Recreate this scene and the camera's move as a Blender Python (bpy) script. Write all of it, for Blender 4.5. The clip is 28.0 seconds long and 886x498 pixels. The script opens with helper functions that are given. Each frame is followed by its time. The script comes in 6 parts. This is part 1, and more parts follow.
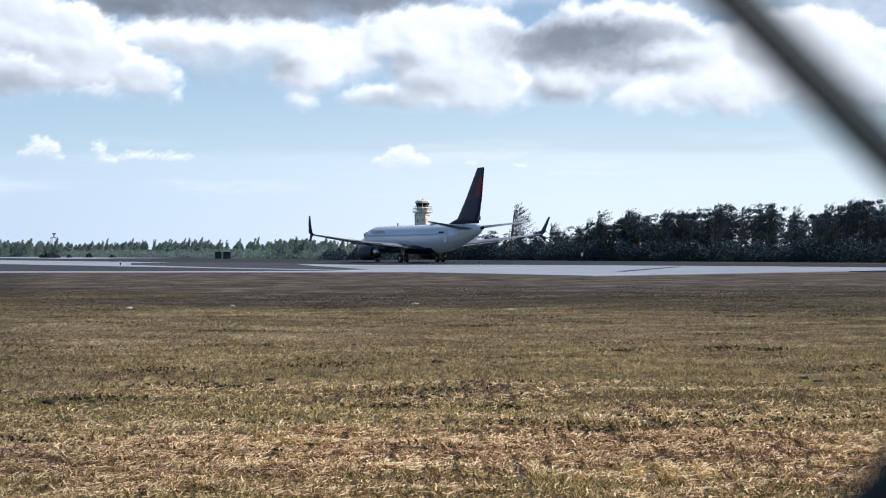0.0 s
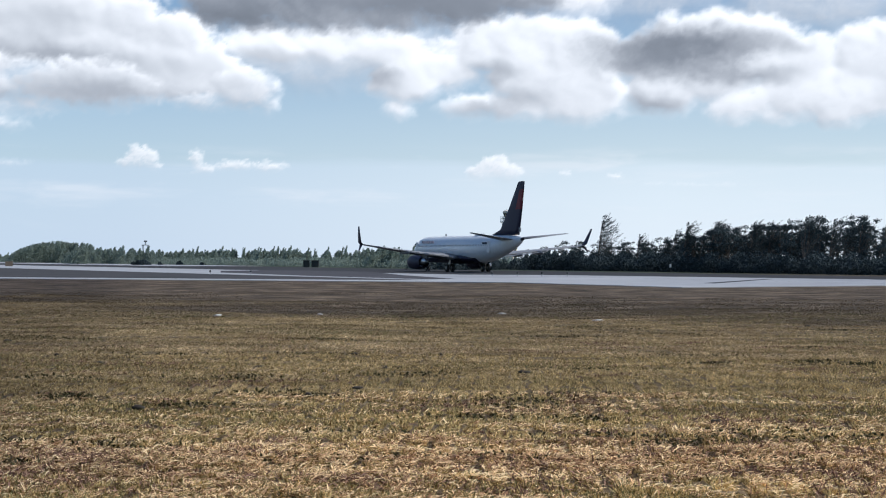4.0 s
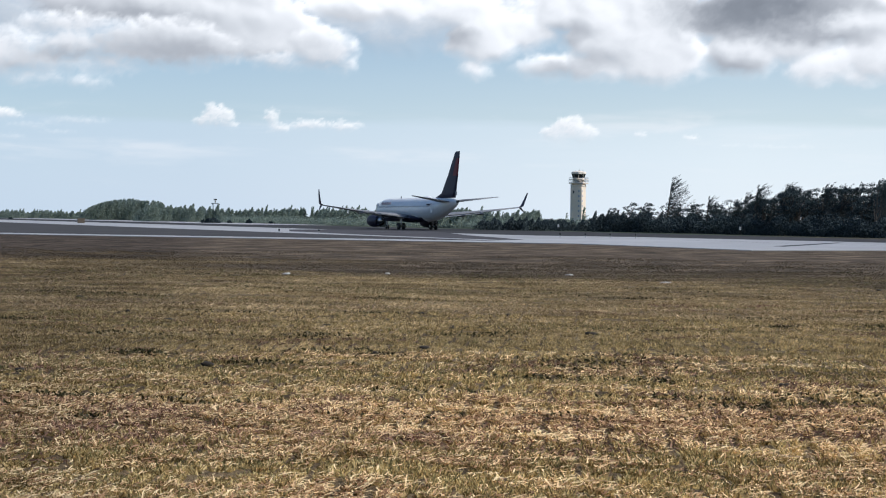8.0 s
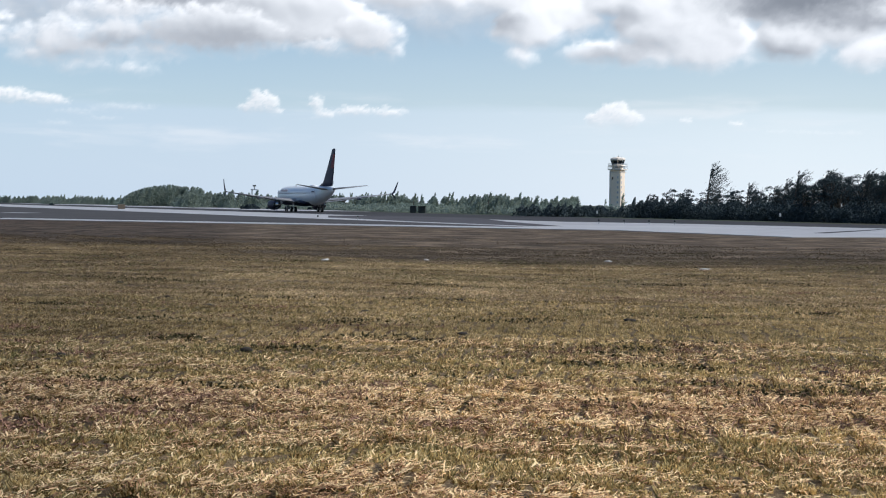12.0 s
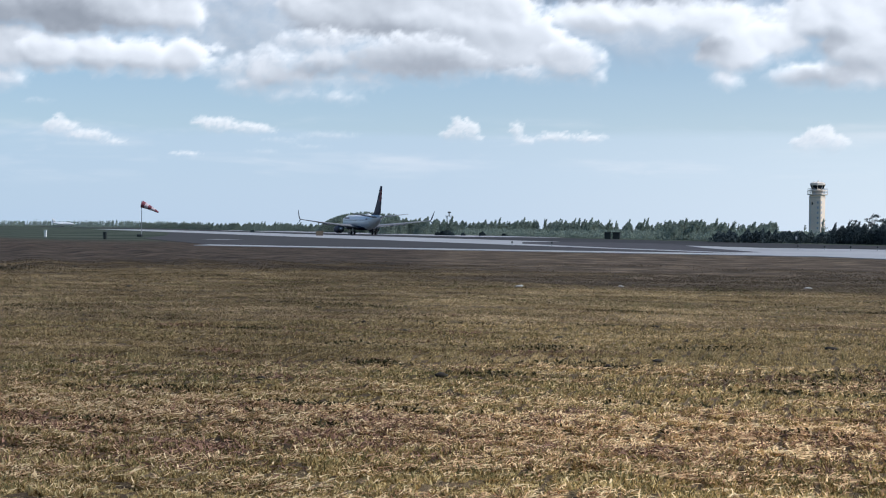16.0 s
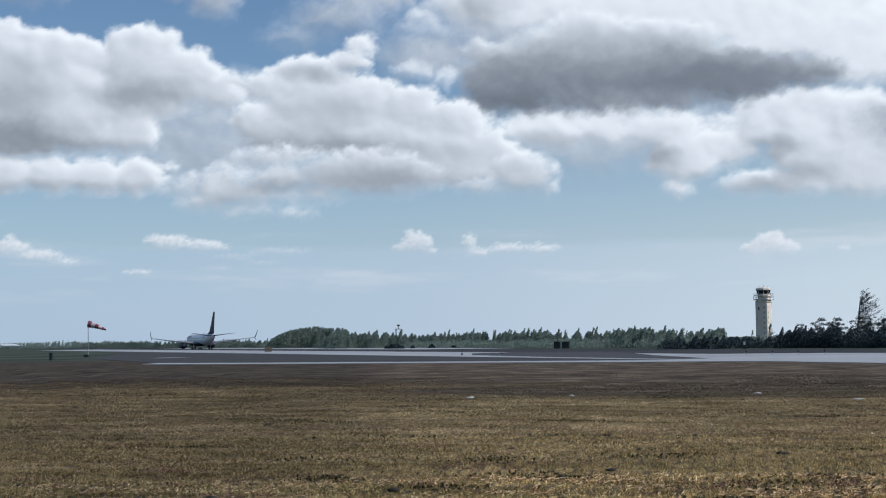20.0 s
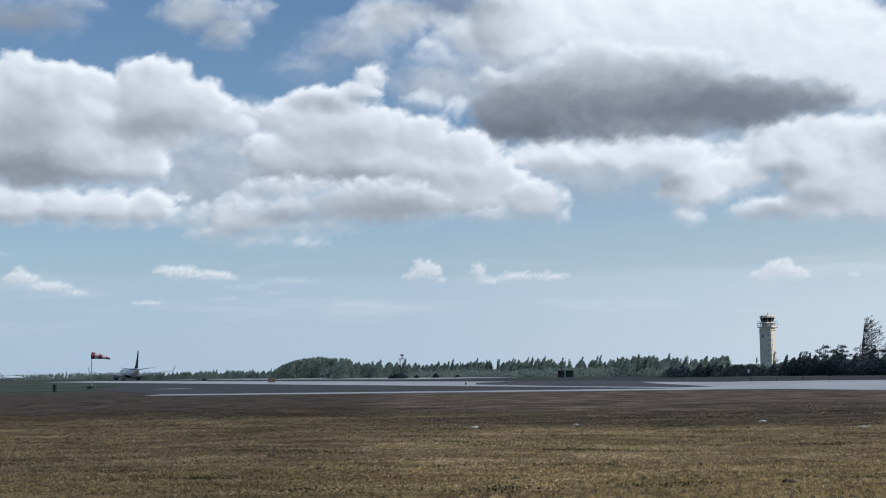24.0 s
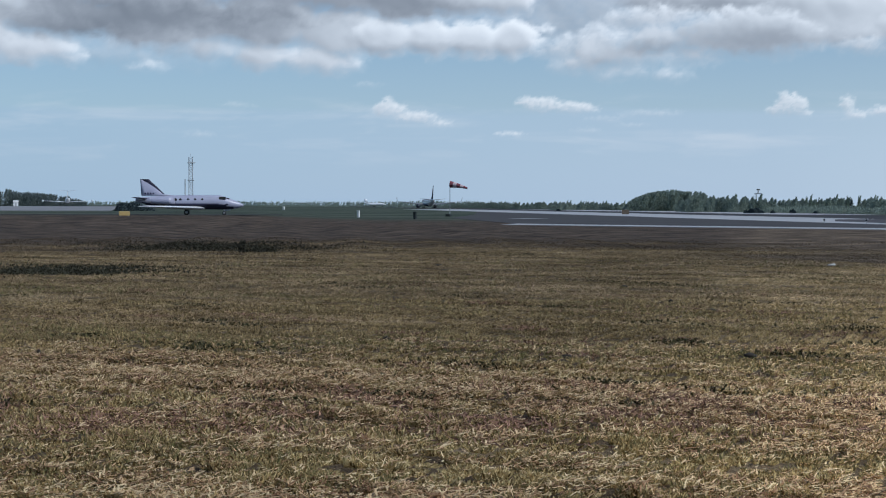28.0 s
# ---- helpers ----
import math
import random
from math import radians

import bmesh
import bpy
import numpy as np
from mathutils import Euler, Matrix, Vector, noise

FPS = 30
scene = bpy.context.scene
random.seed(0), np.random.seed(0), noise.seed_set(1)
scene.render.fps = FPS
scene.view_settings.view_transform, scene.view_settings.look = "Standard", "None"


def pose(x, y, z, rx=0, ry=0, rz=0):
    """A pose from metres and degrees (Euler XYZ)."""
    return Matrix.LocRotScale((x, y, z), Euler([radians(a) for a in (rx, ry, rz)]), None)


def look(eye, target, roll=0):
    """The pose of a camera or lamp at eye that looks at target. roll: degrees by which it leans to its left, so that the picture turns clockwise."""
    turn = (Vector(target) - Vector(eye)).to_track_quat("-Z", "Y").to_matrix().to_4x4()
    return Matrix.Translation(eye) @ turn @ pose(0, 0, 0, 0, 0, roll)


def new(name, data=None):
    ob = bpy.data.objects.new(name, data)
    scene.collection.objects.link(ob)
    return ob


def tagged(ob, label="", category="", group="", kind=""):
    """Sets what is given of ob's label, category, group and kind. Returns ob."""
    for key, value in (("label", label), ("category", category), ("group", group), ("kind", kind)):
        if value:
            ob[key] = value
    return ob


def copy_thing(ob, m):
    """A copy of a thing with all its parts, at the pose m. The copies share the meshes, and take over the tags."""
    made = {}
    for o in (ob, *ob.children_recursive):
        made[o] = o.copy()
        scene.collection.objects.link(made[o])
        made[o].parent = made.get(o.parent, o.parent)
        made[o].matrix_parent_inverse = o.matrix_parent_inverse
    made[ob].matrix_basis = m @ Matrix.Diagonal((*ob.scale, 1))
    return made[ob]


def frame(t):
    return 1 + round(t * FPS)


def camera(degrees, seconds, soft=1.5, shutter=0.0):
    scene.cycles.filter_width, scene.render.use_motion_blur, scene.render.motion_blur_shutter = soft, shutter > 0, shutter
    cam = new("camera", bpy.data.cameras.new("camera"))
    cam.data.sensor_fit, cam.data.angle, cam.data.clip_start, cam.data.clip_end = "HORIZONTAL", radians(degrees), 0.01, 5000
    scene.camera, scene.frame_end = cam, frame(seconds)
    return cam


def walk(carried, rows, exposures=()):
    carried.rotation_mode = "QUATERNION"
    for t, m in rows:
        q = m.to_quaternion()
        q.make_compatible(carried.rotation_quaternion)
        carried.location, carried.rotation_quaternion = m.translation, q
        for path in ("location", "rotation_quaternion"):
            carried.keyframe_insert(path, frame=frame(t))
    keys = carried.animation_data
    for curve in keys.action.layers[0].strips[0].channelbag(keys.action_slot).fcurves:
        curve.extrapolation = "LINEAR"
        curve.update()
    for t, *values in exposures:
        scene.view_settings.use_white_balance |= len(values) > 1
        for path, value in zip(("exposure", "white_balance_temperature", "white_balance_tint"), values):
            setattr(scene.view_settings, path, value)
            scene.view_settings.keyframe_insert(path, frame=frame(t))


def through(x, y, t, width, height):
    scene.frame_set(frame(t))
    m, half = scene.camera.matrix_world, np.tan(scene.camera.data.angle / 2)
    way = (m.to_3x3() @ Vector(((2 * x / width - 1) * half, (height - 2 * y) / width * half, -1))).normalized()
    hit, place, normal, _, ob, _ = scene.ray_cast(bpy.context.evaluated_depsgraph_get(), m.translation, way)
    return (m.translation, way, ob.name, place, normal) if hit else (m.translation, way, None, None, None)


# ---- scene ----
cam = camera(31.64, 28.0, 1.1)
cam.data.dof.use_dof, cam.data.dof.focus_distance, cam.data.dof.aperture_fstop = True, 250.0, 30.0
H = 2.1  # height of the lens over the grass


def aim(pan, tilt, roll, dx=0.0, dy=0.0, dz=0.0):
    """The hand-held camera stands still and turns; in the first half second it shifts within one mesh of the fence."""
    eye = Vector((dx, dy, H + dz))
    a, b = radians(pan), radians(tilt)
    way = Vector((math.sin(a) * math.cos(b), math.cos(a) * math.cos(b), math.sin(b)))
    return look(eye, eye + way, roll)


EXPOSURES = ((0.0, 0.13, 5900, 10), (1.0, 0.05, 5900, 10), (2.5, 0.0, 5950, 10), (5.0, 0.02, 6100, 10), (8.0, 0.03, 6200, 10), (11.5, 0.04, 6200, 10), (14.0, 0.04, 6100, 10), (17.0, -0.16, 5900, 9), (20.0, -0.33, 5900, 8), (26.5, -0.35, 5900, 8), (28.0, -0.36, 5700, 7))
walk(cam, [
    (0.0, aim(0.74, -0.05, -0.32, 0.0032, -0.0600, 0.0037)), (0.1, aim(0.59, -0.10, -0.29, 0.0008, -0.0540, 0.0013)), (0.2, aim(0.45, -0.14, -0.25, 0.0063, -0.0420, -0.0053)),
    (0.3, aim(0.30, -0.19, -0.22, 0.0092, -0.0320, -0.0063)), (0.4, aim(0.15, -0.24, -0.19, 0.0030, -0.0120, -0.0020)), (0.5, aim(-0.00, -0.28, -0.15)),
    (1.0, aim(-0.78, -0.39, 0.03)), (1.5, aim(-1.32, -0.21, 0.03)), (2.0, aim(-1.50, 0.21, 0.20)),
    (2.5, aim(-1.65, 0.53, 0.24)), (4.5, aim(-2.77, 0.17, 0.11)), (5.0, aim(-3.08, -0.02, 0.16)),
    (5.5, aim(-3.44, -0.29, 0.28)), (6.0, aim(-3.79, -0.58, 0.33)), (6.5, aim(-4.08, -0.80, 0.43)),
    (7.0, aim(-4.35, -0.96, 0.46)), (7.5, aim(-4.62, -1.07, 0.56)), (8.0, aim(-4.93, -1.15, 0.61)),
    (8.5, aim(-5.26, -1.27, 0.51)), (9.0, aim(-5.51, -1.36, 0.55)), (9.5, aim(-5.69, -1.45, 0.51)),
    (10.0, aim(-5.82, -1.52, 0.53)), (10.5, aim(-5.90, -1.57, 0.55)), (11.0, aim(-6.01, -1.61, 0.54)),
    (11.5, aim(-6.10, -1.65, 0.61)), (13.5, aim(-9.04, -1.55, 0.62)), (14.0, aim(-10.79, -1.39, 0.63)),
    (14.5, aim(-12.37, -1.28, 0.65)), (15.0, aim(-13.34, -1.16, 0.67)), (15.5, aim(-13.61, -1.04, 0.69)),
    (16.0, aim(-13.45, -0.78, 0.53)), (16.5, aim(-13.03, -0.31, 0.48)), (17.0, aim(-12.75, 0.37, 0.30)),
    (17.5, aim(-12.70, 1.12, 0.05)), (18.0, aim(-12.81, 1.66, -0.16)), (18.5, aim(-12.70, 2.07, -0.38)),
    (19.0, aim(-12.31, 2.43, -0.61)), (19.5, aim(-11.80, 2.89, -0.82)), (20.0, aim(-11.56, 3.34, -0.77)),
    (20.5, aim(-11.93, 3.67, -0.40)), (21.0, aim(-12.62, 3.95, 0.19)), (21.5, aim(-13.33, 4.19, 0.62)),
    (23.5, aim(-12.42, 4.69, -0.38)), (24.0, aim(-11.66, 4.42, -1.10)), (24.5, aim(-11.48, 3.88, -1.86)),
    (25.0, aim(-11.90, 3.23, -2.14)), (25.5, aim(-12.85, 2.57, -2.04)), (26.0, aim(-13.38, 1.97, -1.25)),
    (26.5, aim(-13.75, 1.82, -0.43)), (27.0, aim(-14.65, 1.70, -0.04)), (27.5, aim(-18.00, 0.91, 0.08)),
    (28.0, aim(-24.62, -1.62, 0.11)),
], EXPOSURES)

# ---- light ----
SUN_AZ, SUN_EL = 95.0, 46.0  # degrees; azimuth clockwise from +y
world = bpy.data.worlds.new("daylight")
scene.world = world
world.use_nodes = True
wn = world.node_tree.nodes
sky = wn.new("ShaderNodeTexSky")
sky.sky_type, sky.sun_disc = "NISHITA", False
sky.sun_elevation, sky.sun_rotation = radians(SUN_EL), radians(SUN_AZ)
sky.air_density, sky.dust_density, sky.ozone_density = 1.0, 0.2, 3.5
wn["Background"].inputs["Strength"].default_value = 0.10
world.node_tree.links.new(sky.outputs[0], wn["Background"].inputs["Color"])
sun = new("sun", bpy.data.lights.new("sun", "SUN"))
sun.data.energy, sun.data.angle, sun.data.color = 4.0, radians(0.6), (1.0, 0.95, 0.88)
sa, se = radians(SUN_AZ), radians(SUN_EL)
sun.matrix_world = look((math.sin(sa) * math.cos(se) * 900, math.cos(sa) * math.cos(se) * 900, math.sin(se) * 900), (0, 0, 0))

# ---- plan: N across the runway, U along it (the way of the take-off) ----
RUN = radians(-31.55)
U = Vector((math.sin(RUN), math.cos(RUN), 0))
N = Vector((U.y, -U.x, 0))


def at(n, u, z=0.0):
    return N * n + U * u + Vector((0, 0, z))


def polar(az, r, z=0.0):
    return Vector((r * math.sin(radians(az)), r * math.cos(radians(az)), z))


def smooth(a, b, x):
    k = np.clip((x - a) / (b - a), 0, 1)
    return k * k * (3 - 2 * k)


# ---- materials ----
def material(name):
    m = bpy.data.materials.new(name)
    m.use_nodes = True
    return m, m.node_tree.nodes, m.node_tree.links, m.node_tree.nodes["Principled BSDF"]


def ramp(nodes, stops):
    r = nodes.new("ShaderNodeValToRGB")
    while len(r.color_ramp.elements) < len(stops):
        r.color_ramp.elements.new(0.5)
    for e, (p, c) in zip(r.color_ramp.elements, stops):
        e.position, e.color = p, (*c, 1)
    return r


def coords(nodes, links, scale=(1, 1, 1), world_space=False):
    c = nodes.new("ShaderNodeNewGeometry" if world_space else "ShaderNodeTexCoord")
    m = nodes.new("ShaderNodeMapping")
    m.inputs["Scale"].default_value = scale
    links.new(c.outputs["Position" if world_space else "Object"], m.inputs["Vector"])
    return m


def noise_node(nodes, links, vec, scale, detail=5.0, rough=0.55):
    t = nodes.new("ShaderNodeTexNoise")
    t.inputs["Scale"].default_value, t.inputs["Detail"].default_value, t.inputs["Roughness"].default_value = scale, detail, rough
    links.new(vec.outputs[0], t.inputs["Vector"])
    return t


def surface(name, a, b, scale=2.0, rough=0.6, metal=0.0, bump=0.0, fine=30.0, spread=0.0, stretch=(1, 1, 1), world_space=False):
    """A surface whose colour wanders between a and b at two scales, with a fine relief."""
    m, nodes, links, bsdf = material(name)
    vec = coords(nodes, links, stretch, world_space)
    n1, n2 = noise_node(nodes, links, vec, scale), noise_node(nodes, links, vec, fine, 3.0)
    mix = nodes.new("ShaderNodeMath")
    mix.operation = "MULTIPLY_ADD"
    mix.inputs[1].default_value = 0.45
    links.new(n2.outputs["Fac"], mix.inputs[0])
    half = nodes.new("ShaderNodeMath")
    half.operation, half.inputs[1].default_value = "MULTIPLY", 0.55
    links.new(n1.outputs["Fac"], half.inputs[0])
    links.new(half.outputs[0], mix.inputs[2])
    last = mix
    if spread:
        info = nodes.new("ShaderNodeObjectInfo")
        add = nodes.new("ShaderNodeMath")
        add.operation, add.inputs[1].default_value = "MULTIPLY_ADD", spread
        links.new(info.outputs["Random"], add.inputs[0])
        links.new(mix.outputs[0], add.inputs[2])
        last = add
    r = ramp(nodes, [(0.32, a), (0.68, b)])
    links.new(last.outputs[0], r.inputs[0])
    links.new(r.outputs[0], bsdf.inputs["Base Color"])
    bsdf.inputs["Roughness"].default_value, bsdf.inputs["Metallic"].default_value = rough, metal
    if bump:
        bn = nodes.new("ShaderNodeBump")
        bn.inputs["Strength"].default_value = bump
        links.new(n2.outputs["Fac"], bn.inputs["Height"])
        links.new(bn.outputs[0], bsdf.inputs["Normal"])
    return m


def leafy(name, dark, light, rough=0.7, through=0.25):
    """Leaves or blades: each island has a tone of its own, with some light passing through."""
    m, nodes, links, bsdf = material(name)
    geo = nodes.new("ShaderNodeNewGeometry")
    info = nodes.new("ShaderNodeObjectInfo")
    vec = coords(nodes, links, (1, 1, 1), True)
    n1 = noise_node(nodes, links, vec, 0.25, 3.0)
    add = nodes.new("ShaderNodeMath")
    add.operation, add.inputs[1].default_value = "MULTIPLY_ADD", 0.5
    links.new(geo.outputs["Random Per Island"], add.inputs[0])
    sub = nodes.new("ShaderNodeMath")
    sub.operation, sub.inputs[1].default_value = "MULTIPLY_ADD", 0.5
    links.new(n1.outputs["Fac"], sub.inputs[0])
    links.new(info.outputs["Random"], sub.inputs[2])
    sub2 = nodes.new("ShaderNodeMath")
    sub2.operation, sub2.inputs[1].default_value = "MULTIPLY", 0.35
    links.new(sub.outputs[0], sub2.inputs[0])
    links.new(sub2.outputs[0], add.inputs[2])
    r = ramp(nodes, [(0.1, dark), (0.9, light)])
    links.new(add.outputs[0], r.inputs[0])
    links.new(r.outputs[0], bsdf.inputs["Base Color"])
    bsdf.inputs["Roughness"].default_value = rough
    bsdf.inputs["Specular IOR Level"].default_value = 0.1
    if through:
        tr = nodes.new("ShaderNodeBsdfTranslucent")
        links.new(r.outputs[0], tr.inputs["Color"])
        mx = nodes.new("ShaderNodeMixShader")
        mx.inputs[0].default_value = through
        links.new(bsdf.outputs[0], mx.inputs[1])
        links.new(tr.outputs[0], mx.inputs[2])
        links.new(mx.outputs[0], nodes["Material Output"].inputs["Surface"])
    return m


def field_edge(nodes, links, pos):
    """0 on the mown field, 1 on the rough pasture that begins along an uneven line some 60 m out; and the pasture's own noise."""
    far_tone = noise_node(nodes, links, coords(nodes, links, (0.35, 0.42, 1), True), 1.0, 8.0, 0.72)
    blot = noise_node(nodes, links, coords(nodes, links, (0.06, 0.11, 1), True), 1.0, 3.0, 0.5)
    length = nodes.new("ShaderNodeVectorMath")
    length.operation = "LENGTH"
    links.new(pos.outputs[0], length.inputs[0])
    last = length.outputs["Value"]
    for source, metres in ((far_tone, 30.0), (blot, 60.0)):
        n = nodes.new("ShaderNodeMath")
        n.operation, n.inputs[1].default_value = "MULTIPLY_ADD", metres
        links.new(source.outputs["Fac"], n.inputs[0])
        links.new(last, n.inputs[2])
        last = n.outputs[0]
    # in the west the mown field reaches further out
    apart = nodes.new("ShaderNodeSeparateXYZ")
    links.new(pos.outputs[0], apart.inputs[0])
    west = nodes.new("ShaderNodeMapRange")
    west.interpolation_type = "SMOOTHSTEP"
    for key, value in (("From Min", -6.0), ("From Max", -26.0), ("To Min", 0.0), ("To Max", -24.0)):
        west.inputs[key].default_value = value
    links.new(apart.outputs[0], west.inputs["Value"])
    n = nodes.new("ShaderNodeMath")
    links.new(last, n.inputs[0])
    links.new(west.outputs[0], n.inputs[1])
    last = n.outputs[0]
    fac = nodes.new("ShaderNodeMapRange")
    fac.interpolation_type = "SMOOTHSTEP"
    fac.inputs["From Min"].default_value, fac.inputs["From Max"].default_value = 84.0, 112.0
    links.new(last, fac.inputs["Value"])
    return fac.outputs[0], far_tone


def west_cloud_shade(nodes, links, pos):
    """0 on the straw-coloured field, 1 further west where cloud shade is painted into the grass, with an uneven border.
    """
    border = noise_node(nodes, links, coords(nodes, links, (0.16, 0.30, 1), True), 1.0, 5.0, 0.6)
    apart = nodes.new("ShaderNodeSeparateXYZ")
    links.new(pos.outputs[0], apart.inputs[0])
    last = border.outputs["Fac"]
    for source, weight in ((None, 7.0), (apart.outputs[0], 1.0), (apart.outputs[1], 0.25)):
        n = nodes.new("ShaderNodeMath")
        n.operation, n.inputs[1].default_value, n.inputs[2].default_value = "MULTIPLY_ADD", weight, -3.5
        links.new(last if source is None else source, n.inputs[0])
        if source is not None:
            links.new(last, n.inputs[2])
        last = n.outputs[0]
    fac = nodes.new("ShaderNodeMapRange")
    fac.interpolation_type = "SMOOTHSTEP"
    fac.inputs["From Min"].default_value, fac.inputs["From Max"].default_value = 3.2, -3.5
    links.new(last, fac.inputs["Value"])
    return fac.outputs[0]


def cloud_shaded(nodes, links, pos, colour):
    """The colour, darkened by the cloud shade painted into the western field."""
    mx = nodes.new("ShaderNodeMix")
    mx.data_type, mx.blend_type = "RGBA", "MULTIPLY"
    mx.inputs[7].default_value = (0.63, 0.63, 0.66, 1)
    links.new(west_cloud_shade(nodes, links, pos), mx.inputs[0])
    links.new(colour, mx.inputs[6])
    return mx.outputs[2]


def grassy(name, dark, middle, light, through, single=0.8, row=(0.16, 1.1, 1)):
    """Blades whose tone changes from tuft to tuft and from blade to blade, and turns dark brown towards the rough pasture."""
    m, nodes, links, bsdf = material(name)
    geo = nodes.new("ShaderNodeNewGeometry")
    vec = coords(nodes, links, (1, 1, 1), True)
    tone = None
    rows = coords(nodes, links, row, True)
    rows.inputs["Rotation"].default_value = (0, 0, radians(2.5))
    for source, weight in ((noise_node(nodes, links, vec, 2.6, 2.0).outputs["Fac"], 0.5), (noise_node(nodes, links, rows, 1.0, 4.0, 0.6).outputs["Fac"], 1.0), (geo.outputs["Random Per Island"], single)):
        n = nodes.new("ShaderNodeMath")
        n.operation, n.inputs[1].default_value, n.inputs[2].default_value = "MULTIPLY_ADD", weight, -0.25 - single / 2
        links.new(source, n.inputs[0])
        if tone is not None:
            links.new(tone, n.inputs[2])
        tone = n.outputs[0]
    r = ramp(nodes, [(0.26, dark), (0.52, middle), (0.80, light)])
    links.new(tone, r.inputs[0])
    rough = ramp(nodes, [(0.26, (0.095, 0.073, 0.050)), (0.52, (0.17, 0.13, 0.088)), (0.80, (0.27, 0.205, 0.135))])
    links.new(tone, rough.inputs[0])
    both = nodes.new("ShaderNodeMix")
    both.data_type = "RGBA"
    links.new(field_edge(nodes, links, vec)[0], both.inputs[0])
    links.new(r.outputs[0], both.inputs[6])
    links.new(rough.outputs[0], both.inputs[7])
    colour = cloud_shaded(nodes, links, vec, both.outputs[2])
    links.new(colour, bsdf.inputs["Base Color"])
    bsdf.inputs["Roughness"].default_value, bsdf.inputs["Specular IOR Level"].default_value = 0.85, 0.2
    tr = nodes.new("ShaderNodeBsdfTranslucent")
    links.new(colour, tr.inputs["Color"])
    mx = nodes.new("ShaderNodeMixShader")
    mx.inputs[0].default_value = through
    links.new(bsdf.outputs[0], mx.inputs[1])
    links.new(tr.outputs[0], mx.inputs[2])
    links.new(mx.outputs[0], nodes["Material Output"].inputs["Surface"])
    return m


def ground_material():
    """Mown, sun-dried grass: straw on earth near by, darker rough pasture beyond."""
    m, nodes, links, bsdf = material("dry_grass_ground")
    pos = coords(nodes, links, (1, 1, 1), True)
    big = noise_node(nodes, links, pos, 0.035, 4.0)
    streak_map = coords(nodes, links, (0.10, 0.55, 1), True)
    mid = noise_node(nodes, links, streak_map, 1.0, 6.0, 0.6)
    fine = noise_node(nodes, links, pos, 16.0, 4.0, 0.75)
    straw = ramp(nodes, [(0.36, (0.045, 0.032, 0.019)), (0.50, (0.13, 0.092, 0.052)), (0.60, (0.26, 0.188, 0.105)), (0.74, (0.40, 0.292, 0.172))])
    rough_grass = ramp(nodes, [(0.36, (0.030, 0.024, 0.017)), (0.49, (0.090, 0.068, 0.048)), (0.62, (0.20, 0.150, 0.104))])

    def math_node(op, a, b, c=None):
        n = nodes.new("ShaderNodeMath")
        n.operation = op
        for k, v in enumerate((a, b, c)):
            if v is None:
                continue
            if isinstance(v, (int, float)):
                n.inputs[k].default_value = v
            else:
                links.new(v, n.inputs[k])
        return n.outputs[0]

    tone = math_node("ADD", math_node("MULTIPLY", fine.outputs["Fac"], 0.45), math_node("MULTIPLY", mid.outputs["Fac"], 0.55))
    links.new(tone, straw.inputs[0])
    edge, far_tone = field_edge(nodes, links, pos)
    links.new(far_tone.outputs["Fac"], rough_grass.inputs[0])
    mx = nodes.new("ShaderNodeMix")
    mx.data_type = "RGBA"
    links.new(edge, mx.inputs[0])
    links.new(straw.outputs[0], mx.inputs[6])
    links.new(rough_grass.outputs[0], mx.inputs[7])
    # greener turf on the level ground far out
    green = ramp(nodes, [(0.35, (0.030, 0.040, 0.030)), (0.65, (0.078, 0.092, 0.066))])
    links.new(big.outputs["Fac"], green.inputs[0])
    length = nodes.new("ShaderNodeVectorMath")
    length.operation = "LENGTH"
    links.new(pos.outputs[0], length.inputs[0])
    far = nodes.new("ShaderNodeMapRange")
    far.interpolation_type = "SMOOTHSTEP"
    far.inputs["From Min"].default_value, far.inputs["From Max"].default_value = 180.0, 240.0
    links.new(length.outputs["Value"], far.inputs["Value"])
    turf = nodes.new("ShaderNodeMix")
    turf.data_type = "RGBA"
    links.new(far.outputs[0], turf.inputs[0])
    links.new(cloud_shaded(nodes, links, pos, mx.outputs[2]), turf.inputs[6])
    links.new(green.outputs[0], turf.inputs[7])
    links.new(turf.outputs[2], bsdf.inputs["Base Color"])
    bsdf.inputs["Roughness"].default_value = 0.95
    bsdf.inputs["Specular IOR Level"].default_value = 0.1
    bn = nodes.new("ShaderNodeBump")
    bn.inputs["Strength"].default_value, bn.inputs["Distance"].default_value = 0.9, 0.06
    links.new(fine.outputs["Fac"], bn.inputs["Height"])
    links.new(bn.outputs[0], bsdf.inputs["Normal"])
    return m


GROUND = ground_material()
CONCRETE = surface("worn_concrete", (0.27, 0.265, 0.265), (0.44, 0.435, 0.43), 0.05, 0.55, 0, 0.15, 0.6, world_space=True)
WORN = surface("stained_concrete", (0.13, 0.128, 0.13), (0.26, 0.255, 0.255), 0.06, 0.7, 0, 0.15, 0.8, world_space=True)
STAINED = surface("rubber_stained_concrete", (0.045, 0.043, 0.047), (0.095, 0.092, 0.098), 0.08, 1.0, 0, 0.15, 0.8, world_space=True)
ASPHALT = surface("dark_asphalt", (0.026, 0.026, 0.028), (0.055, 0.054, 0.056), 0.03, 1.0, 0, 0.2, 0.8, world_space=True)
APRON = surface("weathered_apron_asphalt", (0.040, 0.039, 0.040), (0.075, 0.072, 0.072), 0.10, 1.0, 0, 0.15, 0.7, world_space=True)
